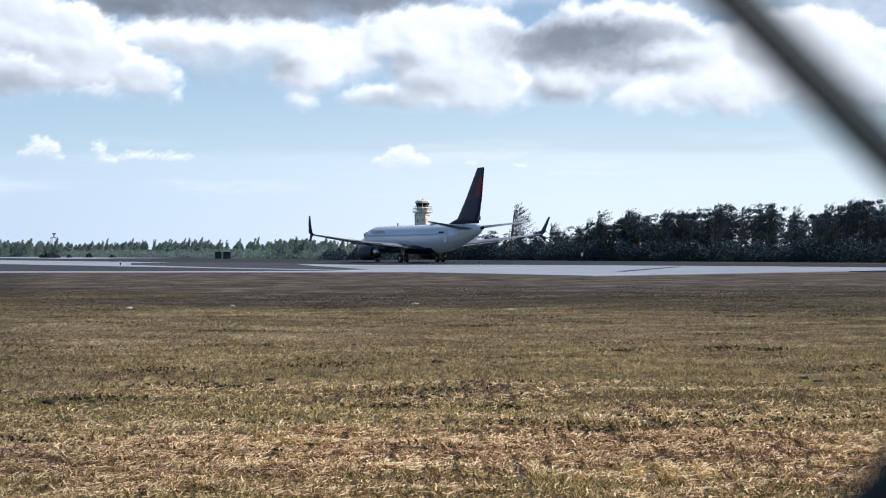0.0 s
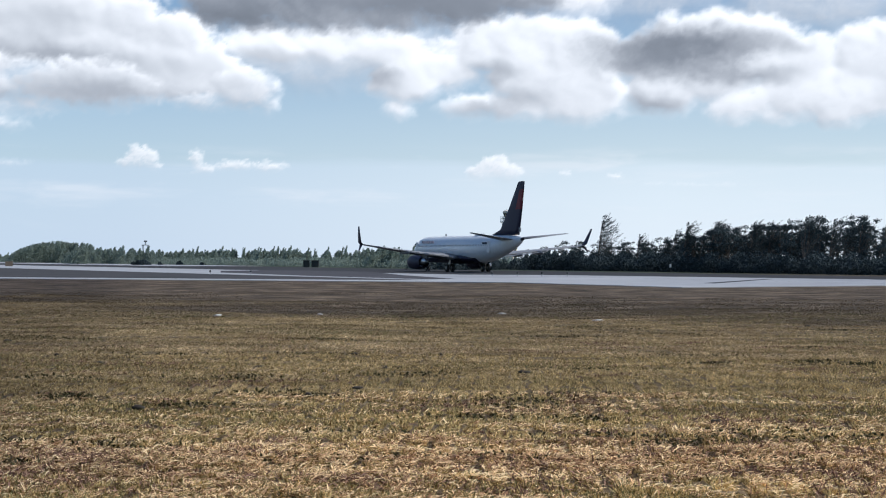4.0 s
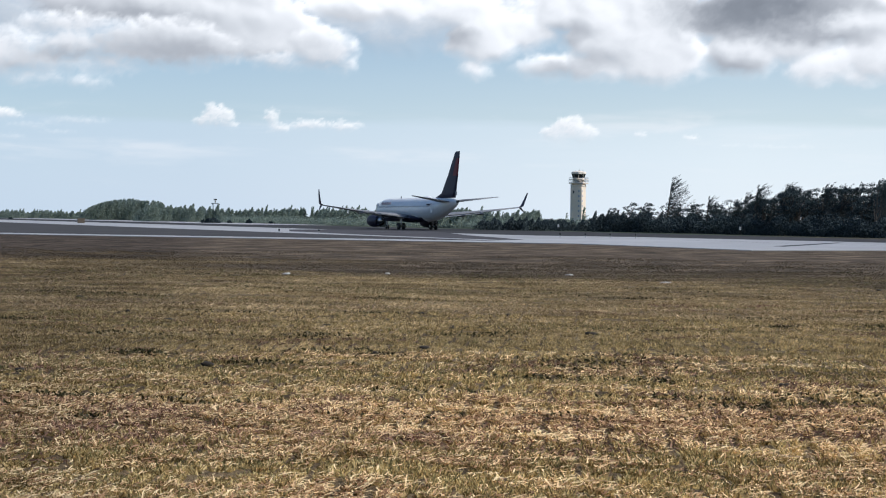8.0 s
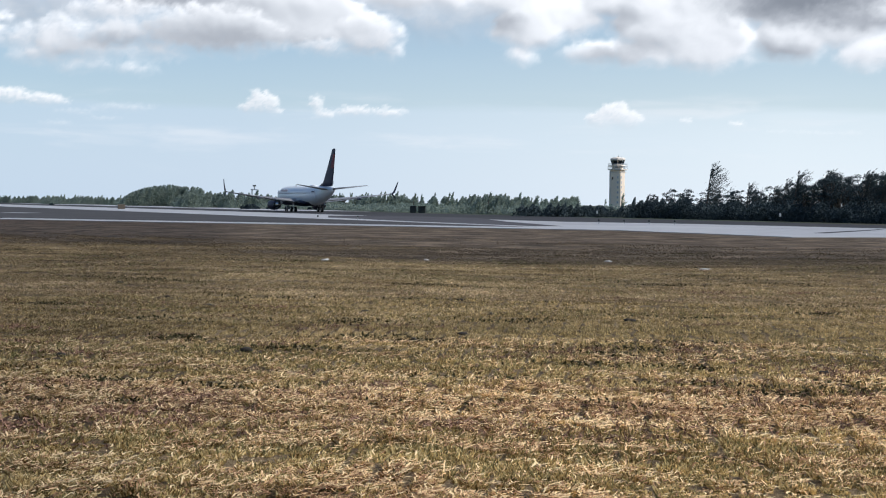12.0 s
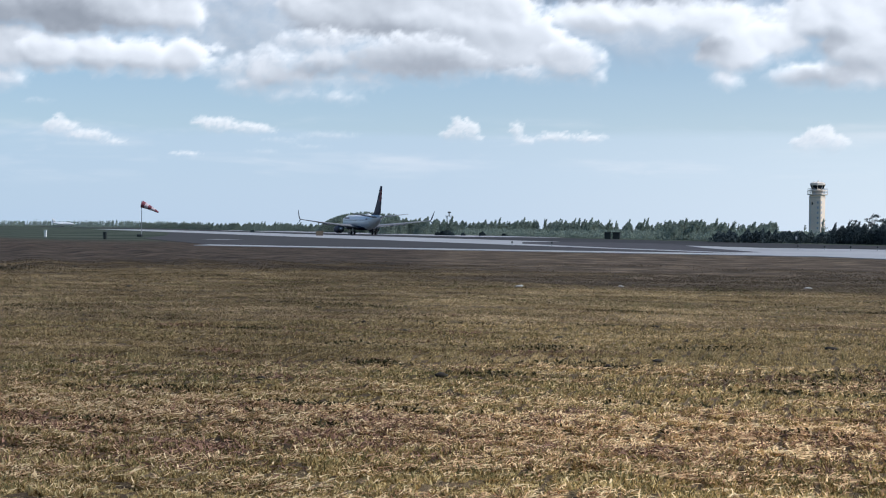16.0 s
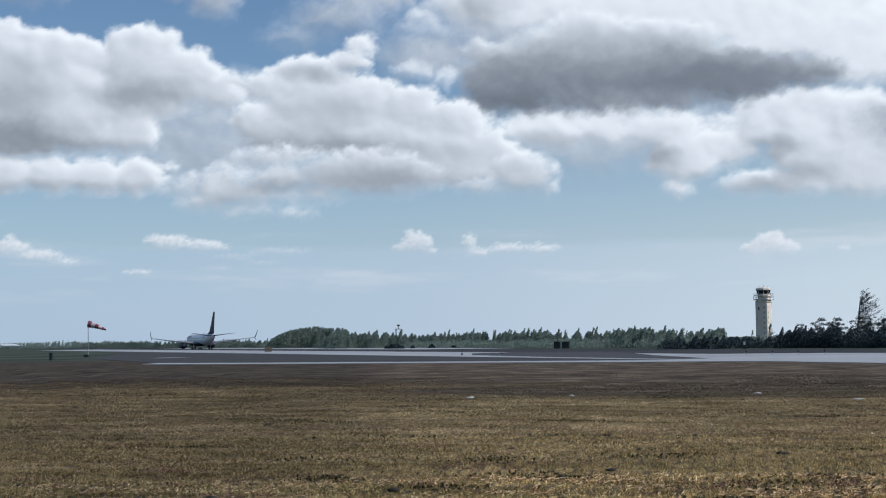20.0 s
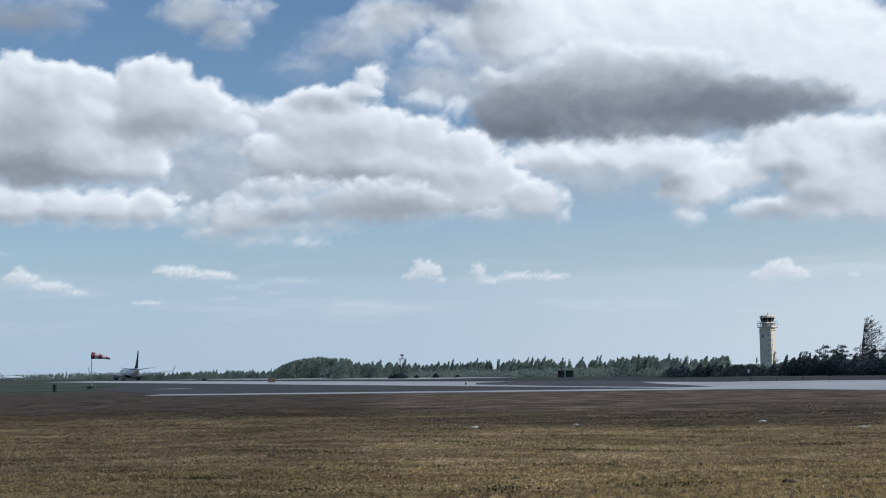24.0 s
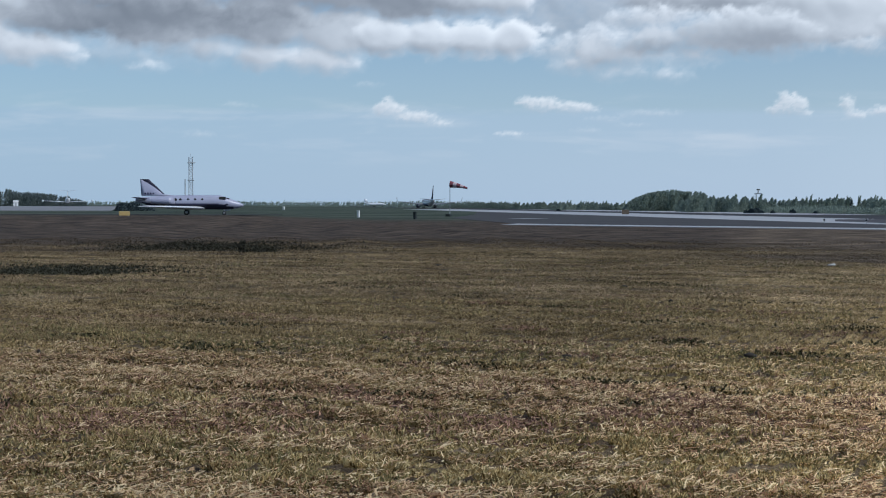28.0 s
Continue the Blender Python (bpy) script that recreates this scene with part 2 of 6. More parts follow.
for paving in (ASPHALT, STAINED, APRON):
    paving.node_tree.nodes["Principled BSDF"].inputs["Specular IOR Level"].default_value = 0.15
HULL = surface("white_aircraft_paint", (0.66, 0.68, 0.70), (0.76, 0.77, 0.78), 0.35, 0.28, 0.0, 0.0, 3.0)
NAVY = surface("navy_aircraft_paint", (0.010, 0.010, 0.030), (0.017, 0.017, 0.048), 0.5, 0.6)
RED = surface("red_aircraft_paint", (0.13, 0.006, 0.016), (0.18, 0.010, 0.022), 0.5, 0.6)
WING = surface("grey_wing_paint", (0.15, 0.155, 0.165), (0.22, 0.225, 0.235), 0.4, 0.5)
METAL = surface("bare_metal", (0.42, 0.42, 0.43), (0.6, 0.6, 0.6), 2.0, 0.3, 0.9)
RUBBER = surface("black_rubber", (0.012, 0.012, 0.012), (0.03, 0.03, 0.03), 3.0, 0.8)
GLASS_DARK = surface("dark_cockpit_glass", (0.01, 0.012, 0.016), (0.02, 0.024, 0.03), 1.0, 0.08)
SHADED_GLASS = surface("cabin_window_shades", (0.36, 0.37, 0.39), (0.48, 0.49, 0.51), 2.0, 0.3)
HOLLOW = surface("sooty_metal", (0.015, 0.015, 0.016), (0.04, 0.04, 0.04), 1.0, 0.6, 0.4)
TOWER_WALL = surface("cream_tower_render", (0.86, 0.70, 0.54), (0.93, 0.79, 0.63), 0.15, 0.85, 0, 0.1, 1.5)
TOWER_TRIM = surface("pale_tower_trim", (0.74, 0.64, 0.53), (0.83, 0.73, 0.62), 0.3, 0.8)
STEEL = surface("galvanised_steel", (0.35, 0.36, 0.37), (0.5, 0.5, 0.5), 1.5, 0.5, 0.6)
WHITE_POST = surface("weathered_white_paint", (0.6, 0.6, 0.58), (0.75, 0.75, 0.73), 1.5, 0.6)
YELLOW = surface("faded_yellow_board", (0.40, 0.28, 0.10), (0.50, 0.36, 0.14), 1.2, 0.6)
BROWN_BOARD = surface("weathered_grey_board", (0.10, 0.075, 0.05), (0.15, 0.115, 0.08), 1.2, 0.7)
DARK_BOX = surface("dark_green_cabinet_paint", (0.012, 0.016, 0.015), (0.025, 0.03, 0.028), 1.0, 0.6)
ORANGE = surface("faded_red_fabric", (0.15, 0.036, 0.05), (0.22, 0.065, 0.08), 2.0, 0.8)
PALE_CLOTH = surface("pale_fabric", (0.46, 0.36, 0.37), (0.56, 0.46, 0.46), 2.0, 0.8)
BARK = surface("grey_bark", (0.06, 0.05, 0.04), (0.14, 0.12, 0.10), 3.0, 0.9, 0, 0.4)
FENCE_GREEN = surface("dark_green_vinyl", (0.006, 0.014, 0.012), (0.012, 0.024, 0.02), 20.0, 0.5)
# the white jet's blue-grey shade is put into its paint colour
SHADED_JET_PAINT = surface("shade_toned_jet_paint", (0.30, 0.305, 0.40), (0.37, 0.375, 0.46), 0.6, 0.35)
TITLE = surface("faded_title_paint", (0.24, 0.22, 0.27), (0.30, 0.28, 0.32), 1.0, 0.4)
# distance haze is mixed into these leaf colours: bluish scrub, paler far needles
LEAF_DARK = leafy("scrub_leaves", (0.040, 0.055, 0.060), (0.072, 0.093, 0.098), 0.9, 0.06)
LEAF_FAR = leafy("haze_tinted_needles", (0.20, 0.245, 0.205), (0.34, 0.395, 0.325), 0.8, 0.5)
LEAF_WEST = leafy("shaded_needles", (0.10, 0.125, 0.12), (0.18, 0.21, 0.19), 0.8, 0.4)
LEAF_PINE = leafy("haze_tinted_casuarina", (0.19, 0.24, 0.19), (0.35, 0.41, 0.32), 0.7, 0.5)
BLADE = grassy("dry_blades", (0.15, 0.10, 0.037), (0.63, 0.440, 0.172), (1.0, 0.755, 0.34), 0.35)
STRAW = grassy("cut_straw", (0.31, 0.165, 0.082), (0.84, 0.555, 0.285), (1.0, 0.78, 0.43), 0.15)
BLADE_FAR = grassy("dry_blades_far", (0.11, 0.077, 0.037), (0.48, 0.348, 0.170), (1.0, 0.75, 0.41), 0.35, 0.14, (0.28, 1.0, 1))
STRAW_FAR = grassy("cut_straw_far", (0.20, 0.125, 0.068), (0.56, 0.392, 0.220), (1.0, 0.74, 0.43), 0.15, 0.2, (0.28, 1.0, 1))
GOLD_BLADE = grassy("golden_blades", (0.24, 0.155, 0.055), (0.82, 0.58, 0.225), (1.0, 0.80, 0.38), 0.4)
GREEN_BLADE = leafy("olive_blades", (0.12, 0.115, 0.045), (0.36, 0.315, 0.13), 0.8, 0.4)
WEED = leafy("dark_weeds", (0.022, 0.022, 0.016), (0.062, 0.058, 0.038), 0.9, 0.1)
OLIVE = leafy("olive_weeds", (0.030, 0.028, 0.014), (0.085, 0.075, 0.036), 0.9, 0.15)
THATCH = leafy("matted_thatch", (0.09, 0.045, 0.032), (0.42, 0.25, 0.17), 0.9, 0.1)
CLOD = surface("dark_earth", (0.02, 0.016, 0.011), (0.05, 0.04, 0.028), 5.0, 0.95, 0, 0.5)
STONE = surface("pale_limestone", (0.36, 0.34, 0.31), (0.58, 0.56, 0.52), 4.0, 0.85, 0, 0.4)


# ---- mesh helpers ----
def obj(name, bm, mat, parent=None, label="", smooth_faces=False):
    me = bpy.data.meshes.new(name)
    bmesh.ops.recalc_face_normals(bm, faces=bm.faces)
    bm.to_mesh(me)
    bm.free()
    if smooth_faces:
        me.polygons.foreach_set("use_smooth", [True] * len(me.polygons))
    for one in (mat if isinstance(mat, (list, tuple)) else [mat]):
        me.materials.append(one)
    ob = new(name, me)
    if parent is not None:
        ob.parent = parent
    if label:
        ob["label"] = label
    return ob


def part(name, bm, mat, parent, label="", smooth_faces=False):
    return obj(name, bm, mat, parent, label, smooth_faces)


def empty(name, m, label, category, group="", kind=""):
    ob = new(name)
    ob.empty_display_size = 0.5
    ob.matrix_world = m
    return tagged(ob, label, category, group, kind)


def box(bm, lo, hi, bevel=0.0):
    c = [(a + b) / 2 for a, b in zip(lo, hi)]
    s = [abs(b - a) for a, b in zip(lo, hi)]
    r = bmesh.ops.create_cube(bm, size=1.0, matrix=Matrix.LocRotScale(c, None, s))
    if bevel:
        es = {e for v in r["verts"] for e in v.link_edges}
        bmesh.ops.bevel(bm, geom=list(es), offset=bevel, segments=1, affect="EDGES", profile=0.5)
    return bm


def rod(bm, a, b, r, r2=None, seg=8):
    a, b = Vector(a), Vector(b)
    d = b - a
    m = Matrix.Translation((a + b) / 2) @ d.to_track_quat("Z", "Y").to_matrix().to_4x4()
    bmesh.ops.create_cone(bm, cap_ends=True, segments=seg, radius1=r, radius2=r if r2 is None else r2, depth=d.length, matrix=m)
    return bm


def loft(bm, rings, close=True):
    """Skin between rings of equally many points; the ends are capped."""
    vs = [[bm.verts.new(p) for p in ring] for ring in rings]
    k = len(vs[0])
    for a, b in zip(vs, vs[1:]):
        for i in range(k):
            bm.faces.new((a[i], a[(i + 1) % k], b[(i + 1) % k], b[i]))
    if close:
        bm.faces.new(vs[0])
        bm.faces.new(list(reversed(vs[-1])))
    return bm


def hoop(y, cx, cz, rx, rz, k=28):
    return [(cx + rx * math.cos(2 * math.pi * i / k), y, cz + rz * math.sin(2 * math.pi * i / k)) for i in range(k)]


FOIL = ((1.0, 0.0), (0.8, 0.028), (0.55, 0.058), (0.3, 0.068), (0.12, 0.052), (0.03, 0.026), (0.0, 0.0), (0.03, -0.018), (0.12, -0.032), (0.3, -0.042), (0.55, -0.034), (0.8, -0.014))


def foil(le, chord, thick, axis="z"):
    """An aerofoil section that starts at le and runs back along -y."""
    out = []
    for c, h in FOIL:
        d = h * thick * chord / 0.11
        out.append((le[0], le[1] - c * chord, le[2] + d) if axis == "z" else (le[0] + d, le[1] - c * chord, le[2]))
    return out


# ---- ground ----
TABLE = np.random.default_rng(3).uniform(0, 1, 65536)


def patch(x, y, size):
    """Smooth random values from 0 to 1 over the field, with lumps of the given size."""
    out = 0.0
    for s, w in ((size, 0.6), (size * 0.37, 0.4)):
        fx, fy = x / s / 1.8, y / s
        i, j = np.floor(fx).astype(np.int64), np.floor(fy).astype(np.int64)
        a, c = fx - i, fy - j
        a, c = a * a * (3 - 2 * a), c * c * (3 - 2 * c)
        h = [TABLE[((i + p) * 73856093 ^ (j + q) * 19349663) & 65535] for p in (0, 1) for q in (0, 1)]
        out = out + w * ((h[0] * (1 - c) + h[1] * c) * (1 - a) + (h[2] * (1 - c) + h[3] * c) * a)
    return out


def height(x, y):
    """The field: flat, with low swells, and a bank that rises to the taxiway in the west."""
    n, u = x * N.x + y * N.y, x * U.x + y * U.y
    bank = 0.70 * smooth(20, -6, n) * smooth(135, 196, u)
    r = np.hypot(x, y)
    swell = 0.05 * np.sin(x * 0.16 + 1.3 * np.sin(y * 0.07)) * np.sin(y * 0.11 + 0.8) * smooth(14, 40, r) * smooth(118, 95, r)
    lumps = 0.085 * (patch(x, y, 0.6) - 0.5) * smooth(6, 9, r) * smooth(70, 45, r) + 0.12 * (patch(x + 50, y, 4.0) - 0.5) * smooth(6, 9, r) * smooth(110, 80, r)
    # low graded ridges that run towards the taxiway
    step = ((n - 0.045 * u + 4.4 + 0.5 * (patch(x + 30, y, 90.0) - 0.5)) / 4.25) % 1.0
    ridge = 0.15 * smooth(0.0, 0.32, step) * smooth(1.0, 0.32, step) * (0.5 + patch(x, y + 9, 40.0)) * smooth(-20, -6, n) * smooth(30, 16, n) * smooth(70, 80, u) * smooth(-4, -30, u - 163 + 1.19 * (n - 26))
    tufts = 0.05 * (patch(x, y, 1.3) - 0.5) * smooth(55, 75, r) * smooth(150, 110, r) * smooth(70, 62, n)
    return bank + swell + lumps + ridge + tufts - 0.02 * smooth(60, 68, n) * smooth(80, 88, u)


def build_ground():
    rad = np.concatenate([[0.5, 4.0], np.geomspace(8, 70, 190), np.geomspace(71.5, 330, 70), np.geomspace(345, 4900, 26)])
    ang = np.radians(np.concatenate([np.linspace(-62, 34, 385), np.linspace(36, 296, 66)]))
    A, R = np.meshgrid(ang, rad)
    X, Y = R * np.sin(A), R * np.cos(A)
    Z = height(X, Y)
    k, w = len(rad), len(ang)
    co = np.stack([X, Y, Z], -1).reshape(-1, 3)
    i, j = np.meshgrid(np.arange(k - 1), np.arange(w), indexing="ij")
    a, b = i * w + j, i * w + (j + 1) % w
    quads = np.stack([a, a + w, b + w, b], -1).reshape(-1, 4)
    me = bpy.data.meshes.new("ground")
    me.from_pydata(co.tolist(), [], quads.tolist() + [list(range(w))])
    me.polygons.foreach_set("use_smooth", [True] * len(me.polygons))
    me.materials.append(GROUND)
    return tagged(new("ground", me), "flat airfield of mown, sun-dried brown grass", "grass field", kind="structure")


build_ground()


def slab(name, corners, z, mat, label, category="pavement"):
    """A flat sheet of paving with an edge, from corners in (n, u)."""
    bm = bmesh.new()
    vs = [bm.verts.new(at(n, u, z)) for n, u in corners]
    f = bm.faces.new(vs)
    f.normal_update()
    r = bmesh.ops.extrude_face_region(bm, geom=[f])
    bmesh.ops.translate(bm, verts=[v for v in r["geom"] if isinstance(v, bmesh.types.BMVert)], vec=(0, 0, -0.08))
    return tagged(obj(name, bm, mat), label, category, kind="structure")


slab("runway", [(95, 78), (132, 78), (132, 2600), (95, 2600)], 0.030, ASPHALT, "dark asphalt runway with rubber-darkened middle", "runway")
slab("runway_shoulder_near", [(69, 89), (95, 89), (95, 720), (69, 720)], 0.034, CONCRETE, "pale worn concrete strip beside the runway", "runway shoulder")
slab("rubber_patch", [(71.5, 131), (75, 132), (80, 147), (86, 165), (102, 205), (104, 216), (99, 232), (86, 224), (76, 198), (72, 160)], 0.040, STAINED, "rubber-darkened patch of the concrete strip", "runway shoulder")
slab("runway_shoulder_far", [(120, 345), (143, 345), (143, 700), (120, 700)], 0.034, CONCRETE, "pale concrete edge strip of the runway", "runway shoulder")
slab("taxiway", [(55.8, 135), (69, 118), (69, 186), (56, 166)], 0.026, ASPHALT, "dark asphalt taxiway joining the runway", "taxiway")
slab("taxiway_apron", [(29, 173), (36, 163), (54, 143), (69, 126), (69, 480), (47, 330), (31, 245)], 0.030, APRON, "dark weathered asphalt between the taxiway and the runway", "taxiway")
slab("taxiway_edge", [(26, 163), (34, 152), (52, 131), (69, 112), (69, 124), (53, 142), (36, 161), (29, 171)], 0.042, CONCRETE, "pale concrete edge strip of the taxiway", "taxiway")
slab("pad_joint", [(82.0, 101.4), (104.2, 119.9), (104.4, 121.0), (82.0, 102.8)], 0.046, ASPHALT, "dark tarred joint across the concrete pad", "joint")
slab("concrete_pad", [(38, 232), (41, 228), (45, 236), (42, 241)], 0.04, WORN, "small pale concrete pad in the grass", "pad")
slab("runway_end", [(95, 89), (112, 89), (112, 116), (104, 155), (95, 166)], 0.038, CONCRETE, "pale concrete turning pad at the runway's end", "turning pad")


# ---- clouds ----
def swirl(x, y, seed):
    """Gradient noise, about -1 to 1."""
    i, j = np.floor(x).astype(np.int64), np.floor(y).astype(np.int64)
    fx, fy = x - i, y - j
    sx, sy = fx ** 3 * (fx * (fx * 6 - 15) + 10), fy ** 3 * (fy * (fy * 6 - 15) + 10)
    out = 0.0
    for p in (0, 1):
        for q in (0, 1):
            a = 2 * math.pi * TABLE[((i + p) * 73856093 ^ (j + q) * 19349663 ^ seed * 83492791) & 65535]
            out = out + (sx if p else 1 - sx) * (sy if q else 1 - sy) * (np.cos(a) * (fx - p) + np.sin(a) * (fy - q))
    return out * 1.5


def octaves(x, y, seed, count, fall=0.5, billow=False):
    """Noise summed over octaves; billow makes rounded heads with creases between them."""
    out, w, total = 0.0, 1.0, 0.0
    for k in range(count):
        n = swirl(x * 2 ** k, y * 2 ** k, seed + k)
        out, total, w = out + w * (3.0 * np.abs(n) - 0.7 if billow else n), total + w, w * fall
    return out / total


SUNWARD = Vector((0.62, 0.70, 0.36)).normalized()  # right, up, towards the viewer


class CloudField:
    """Cover and brightness of one layer of clouds over azimuth and elevation in degrees."""

    def __init__(self, azs, els):
        self.step = (els[1] - els[0], azs)
        self.els = els
        self.A, self.E = np.meshgrid(azs, els)
        self.cover, self.tone = np.zeros(self.A.shape), np.full(self.A.shape, 0.8)

    def slopes(self, h):
        return np.gradient(h, self.els, self.step[1])

    def add(self, lobes, shade, seed, size=1.0, edge=0.10, fray=0.0, tone=0.86, depth=1.0, density=1.0, core=1.20, faint=0.0):
        """Lay a bank over those behind it. size: of its billows; edge: how soft its rim is; fray: how far its base dissolves; core: how much of a billow's outline is its own oval; faint: how far its lower half thins out."""
        A, E = self.A, self.E
        s = 1.0 / size
        wx = A + size * (0.42 * octaves(A * 0.55 * s, E * 0.8 * s, seed, 2) + 0.20 * octaves(A * 2.0 * s, E * 2.4 * s, seed + 9, 3))
        wy = E + size * (0.26 * octaves(A * 0.55 * s, E * 0.8 * s, seed + 20, 2) + 0.15 * octaves(A * 2.0 * s, E * 2.4 * s, seed + 29, 3))
        rnd = np.random.default_rng(seed)
        puffs = []  # each billow, and the smaller heads that bulge out of it
        for az, el, ra, re in lobes:
            r = min(ra * 0.7, re)
            puffs.append((az, el, ra * core, re * core, 0.0, r))
            for k in range(9):
                t = rnd.uniform(-0.25, 1.25) * math.pi
                q, c = rnd.uniform(0.25, 0.95), r * rnd.uniform(0.30, 0.58)
                puffs.append((az + ra * q * math.cos(t), el + re * q * math.sin(t), c * 1.3, c, 0.55 * r * math.sqrt(1 - q * q), c))
        h, dome = np.full(A.shape, -2.0), np.full(A.shape, 0.0)
        rise, weight = np.zeros(A.shape), np.full(A.shape, 1e-6)
        azs, gap = self.step[1], 1.0
        for az, el, ra, re, lift, r in puffs:
            i0, i1 = np.searchsorted(self.els, (el - re * 1.6 - gap, el + re * 1.6 + gap))
            j0, j1 = np.searchsorted(azs, (az - ra * 1.6 - gap, az + ra * 1.6 + gap))
            if i1 - i0 < 2 or j1 - j0 < 2:
                continue
            win = np.s_[i0:i1, j0:j1]
            d2 = ((wx[win] - az) / ra) ** 2 + ((wy[win] - el) / re) ** 2
            w = np.exp(-1.5 * d2) * r
            rise[win], weight[win] = rise[win] + w * (wy[win] - el) / re, weight[win] + w
            k = 0.10 * size  # soft union
            for field, g in ((h, (1.0 - d2) * r), (dome, lift * np.clip(1.4 - d2, 0, 1) + r * np.sqrt(np.clip(1.0 - d2, 0, 1)))):
                t = np.clip(0.5 + 0.5 * (field[win] - g) / k, 0, 1)
                field[win] = g + (field[win] - g) * t + k * t * (1 - t)
        heads = octaves(wx * 1.3 * s, wy * 1.7 * s, seed + 40, 3, 0.5, True)
        wisps = octaves(wx * 1.3 * s, wy * 2.0 * s, seed + 60, 6, 0.62)
        relief = np.minimum(h, 0.9 * size) + size * (0.07 * heads + 0.25 * wisps) * depth
        form = self.blurred(dome + 0.05 * size * heads, 12)
        dy, dx = self.slopes(form)
        fy, fx = self.slopes(self.blurred(np.clip(h, -0.5, 0.7 * size), 14))
        under = np.clip(fy * 1.3, 0, 1)  # where the rim faces down
        solid = smooth(-0.08 * size, 1.25 * edge * size * (1.0 + fray * under), relief)
        k = 0.75
        lit = (-k * dx * SUNWARD.x - k * dy * SUNWARD.y + SUNWARD.z) / np.sqrt(1 + (k * dx) ** 2 + (k * dy) ** 2)
        broad = np.clip(-0.6 * fx * SUNWARD.x - 0.6 * fy * SUNWARD.y, -1, 1)
        thick = smooth(0.0, 0.8 * size, self.blurred(np.maximum(h, -0.3), 8))
        bright = tone + 0.25 * (lit - 0.38) + 0.20 * broad + 0.05 * wisps - 0.19 * thick
        bright = bright + 0.13 * smooth(0.0, 0.10 * size, h) * smooth(0.5 * size, 0.12 * size, h) * np.clip(0.5 + 2 * broad, 0, 1)  # sunlit rims
        clear = 1.0
        for az, el, ra, re, strength in shade:
            d = np.sqrt(((wx - az) / ra) ** 2 + ((wy - el) / re) ** 2) - 0.35 * wisps
            clear = clear * (1 - min(0.85, 1.45 * strength) * smooth(1.8, 0.1, d))
        bright = bright * clear
        solid = solid * density * (1 - faint * smooth(0.45, -0.75, rise / weight + 0.5 * wisps))
        self.tone = self.tone + (np.clip(bright, 0.1, 1.0) - self.tone) * np.clip(solid / np.maximum(1e-4, solid + self.cover * (1 - solid)), 0, 1)
        self.cover = 1 - (1 - self.cover) * (1 - solid)

    def haze_wisps(self, seed):
        """Thin streaks of cloud that fade into the haze."""
        n = octaves(self.A * 0.16 + 0.3 * octaves(self.A * 0.3, self.E, seed + 8, 2), self.E * 1.1, seed, 5, 0.6)
        self.cover = 0.5 * smooth(-0.05, 0.75, n) * smooth(0.8, 2.6, self.E) * smooth(4.3, 3.6, self.E)
        self.tone = np.full(self.A.shape, 0.86)

    @staticmethod
    def blurred(h, times):
        for k in range(times):
            h = np.pad(h, 1, mode="edge")
            h = (h[:-2, 1:-1] + h[2:, 1:-1] + h[1:-1, :-2] + h[1:-1, 2:] + 4 * h[1:-1, 1:-1]) / 8
        return h

    def shell(self, name, radius, mat, label):
        """A part of the sky's dome that carries the layer; its UV is azimuth and elevation in degrees."""
        a, e = np.radians(self.A), np.radians(self.E)
        co = np.stack([radius * np.cos(e) * np.sin(a), radius * np.cos(e) * np.cos(a), radius * np.sin(e)], -1).reshape(-1, 3)
        k, w = self.A.shape
        i, j = np.meshgrid(np.arange(k - 1), np.arange(w - 1), indexing="ij")
        quads = np.stack([i * w + j, i * w + j + 1, (i + 1) * w + j + 1, (i + 1) * w + j], -1).reshape(-1)
        count = len(quads) // 4
        me = bpy.data.meshes.new(name)
        me.vertices.add(k * w)
        me.vertices.foreach_set("co", co.ravel())
        me.loops.add(4 * count)
        me.loops.foreach_set("vertex_index", quads)
        me.polygons.add(count)
        me.polygons.foreach_set("loop_start", np.arange(count) * 4)
        me.update(calc_edges=True)
        me.uv_layers.new(name="UVMap").data.foreach_set("uv", np.stack([self.A, self.E], -1).reshape(-1, 2)[quads].ravel())
        for key, values in (("cover", self.cover), ("tone", self.tone)):
            me.attributes.new(key, "FLOAT", "POINT").data.foreach_set("value", values.ravel())
        me.polygons.foreach_set("use_smooth", [True] * count)
        me.materials.append(mat)
        return tagged(new(name, me), label, "clouds", kind="structure")


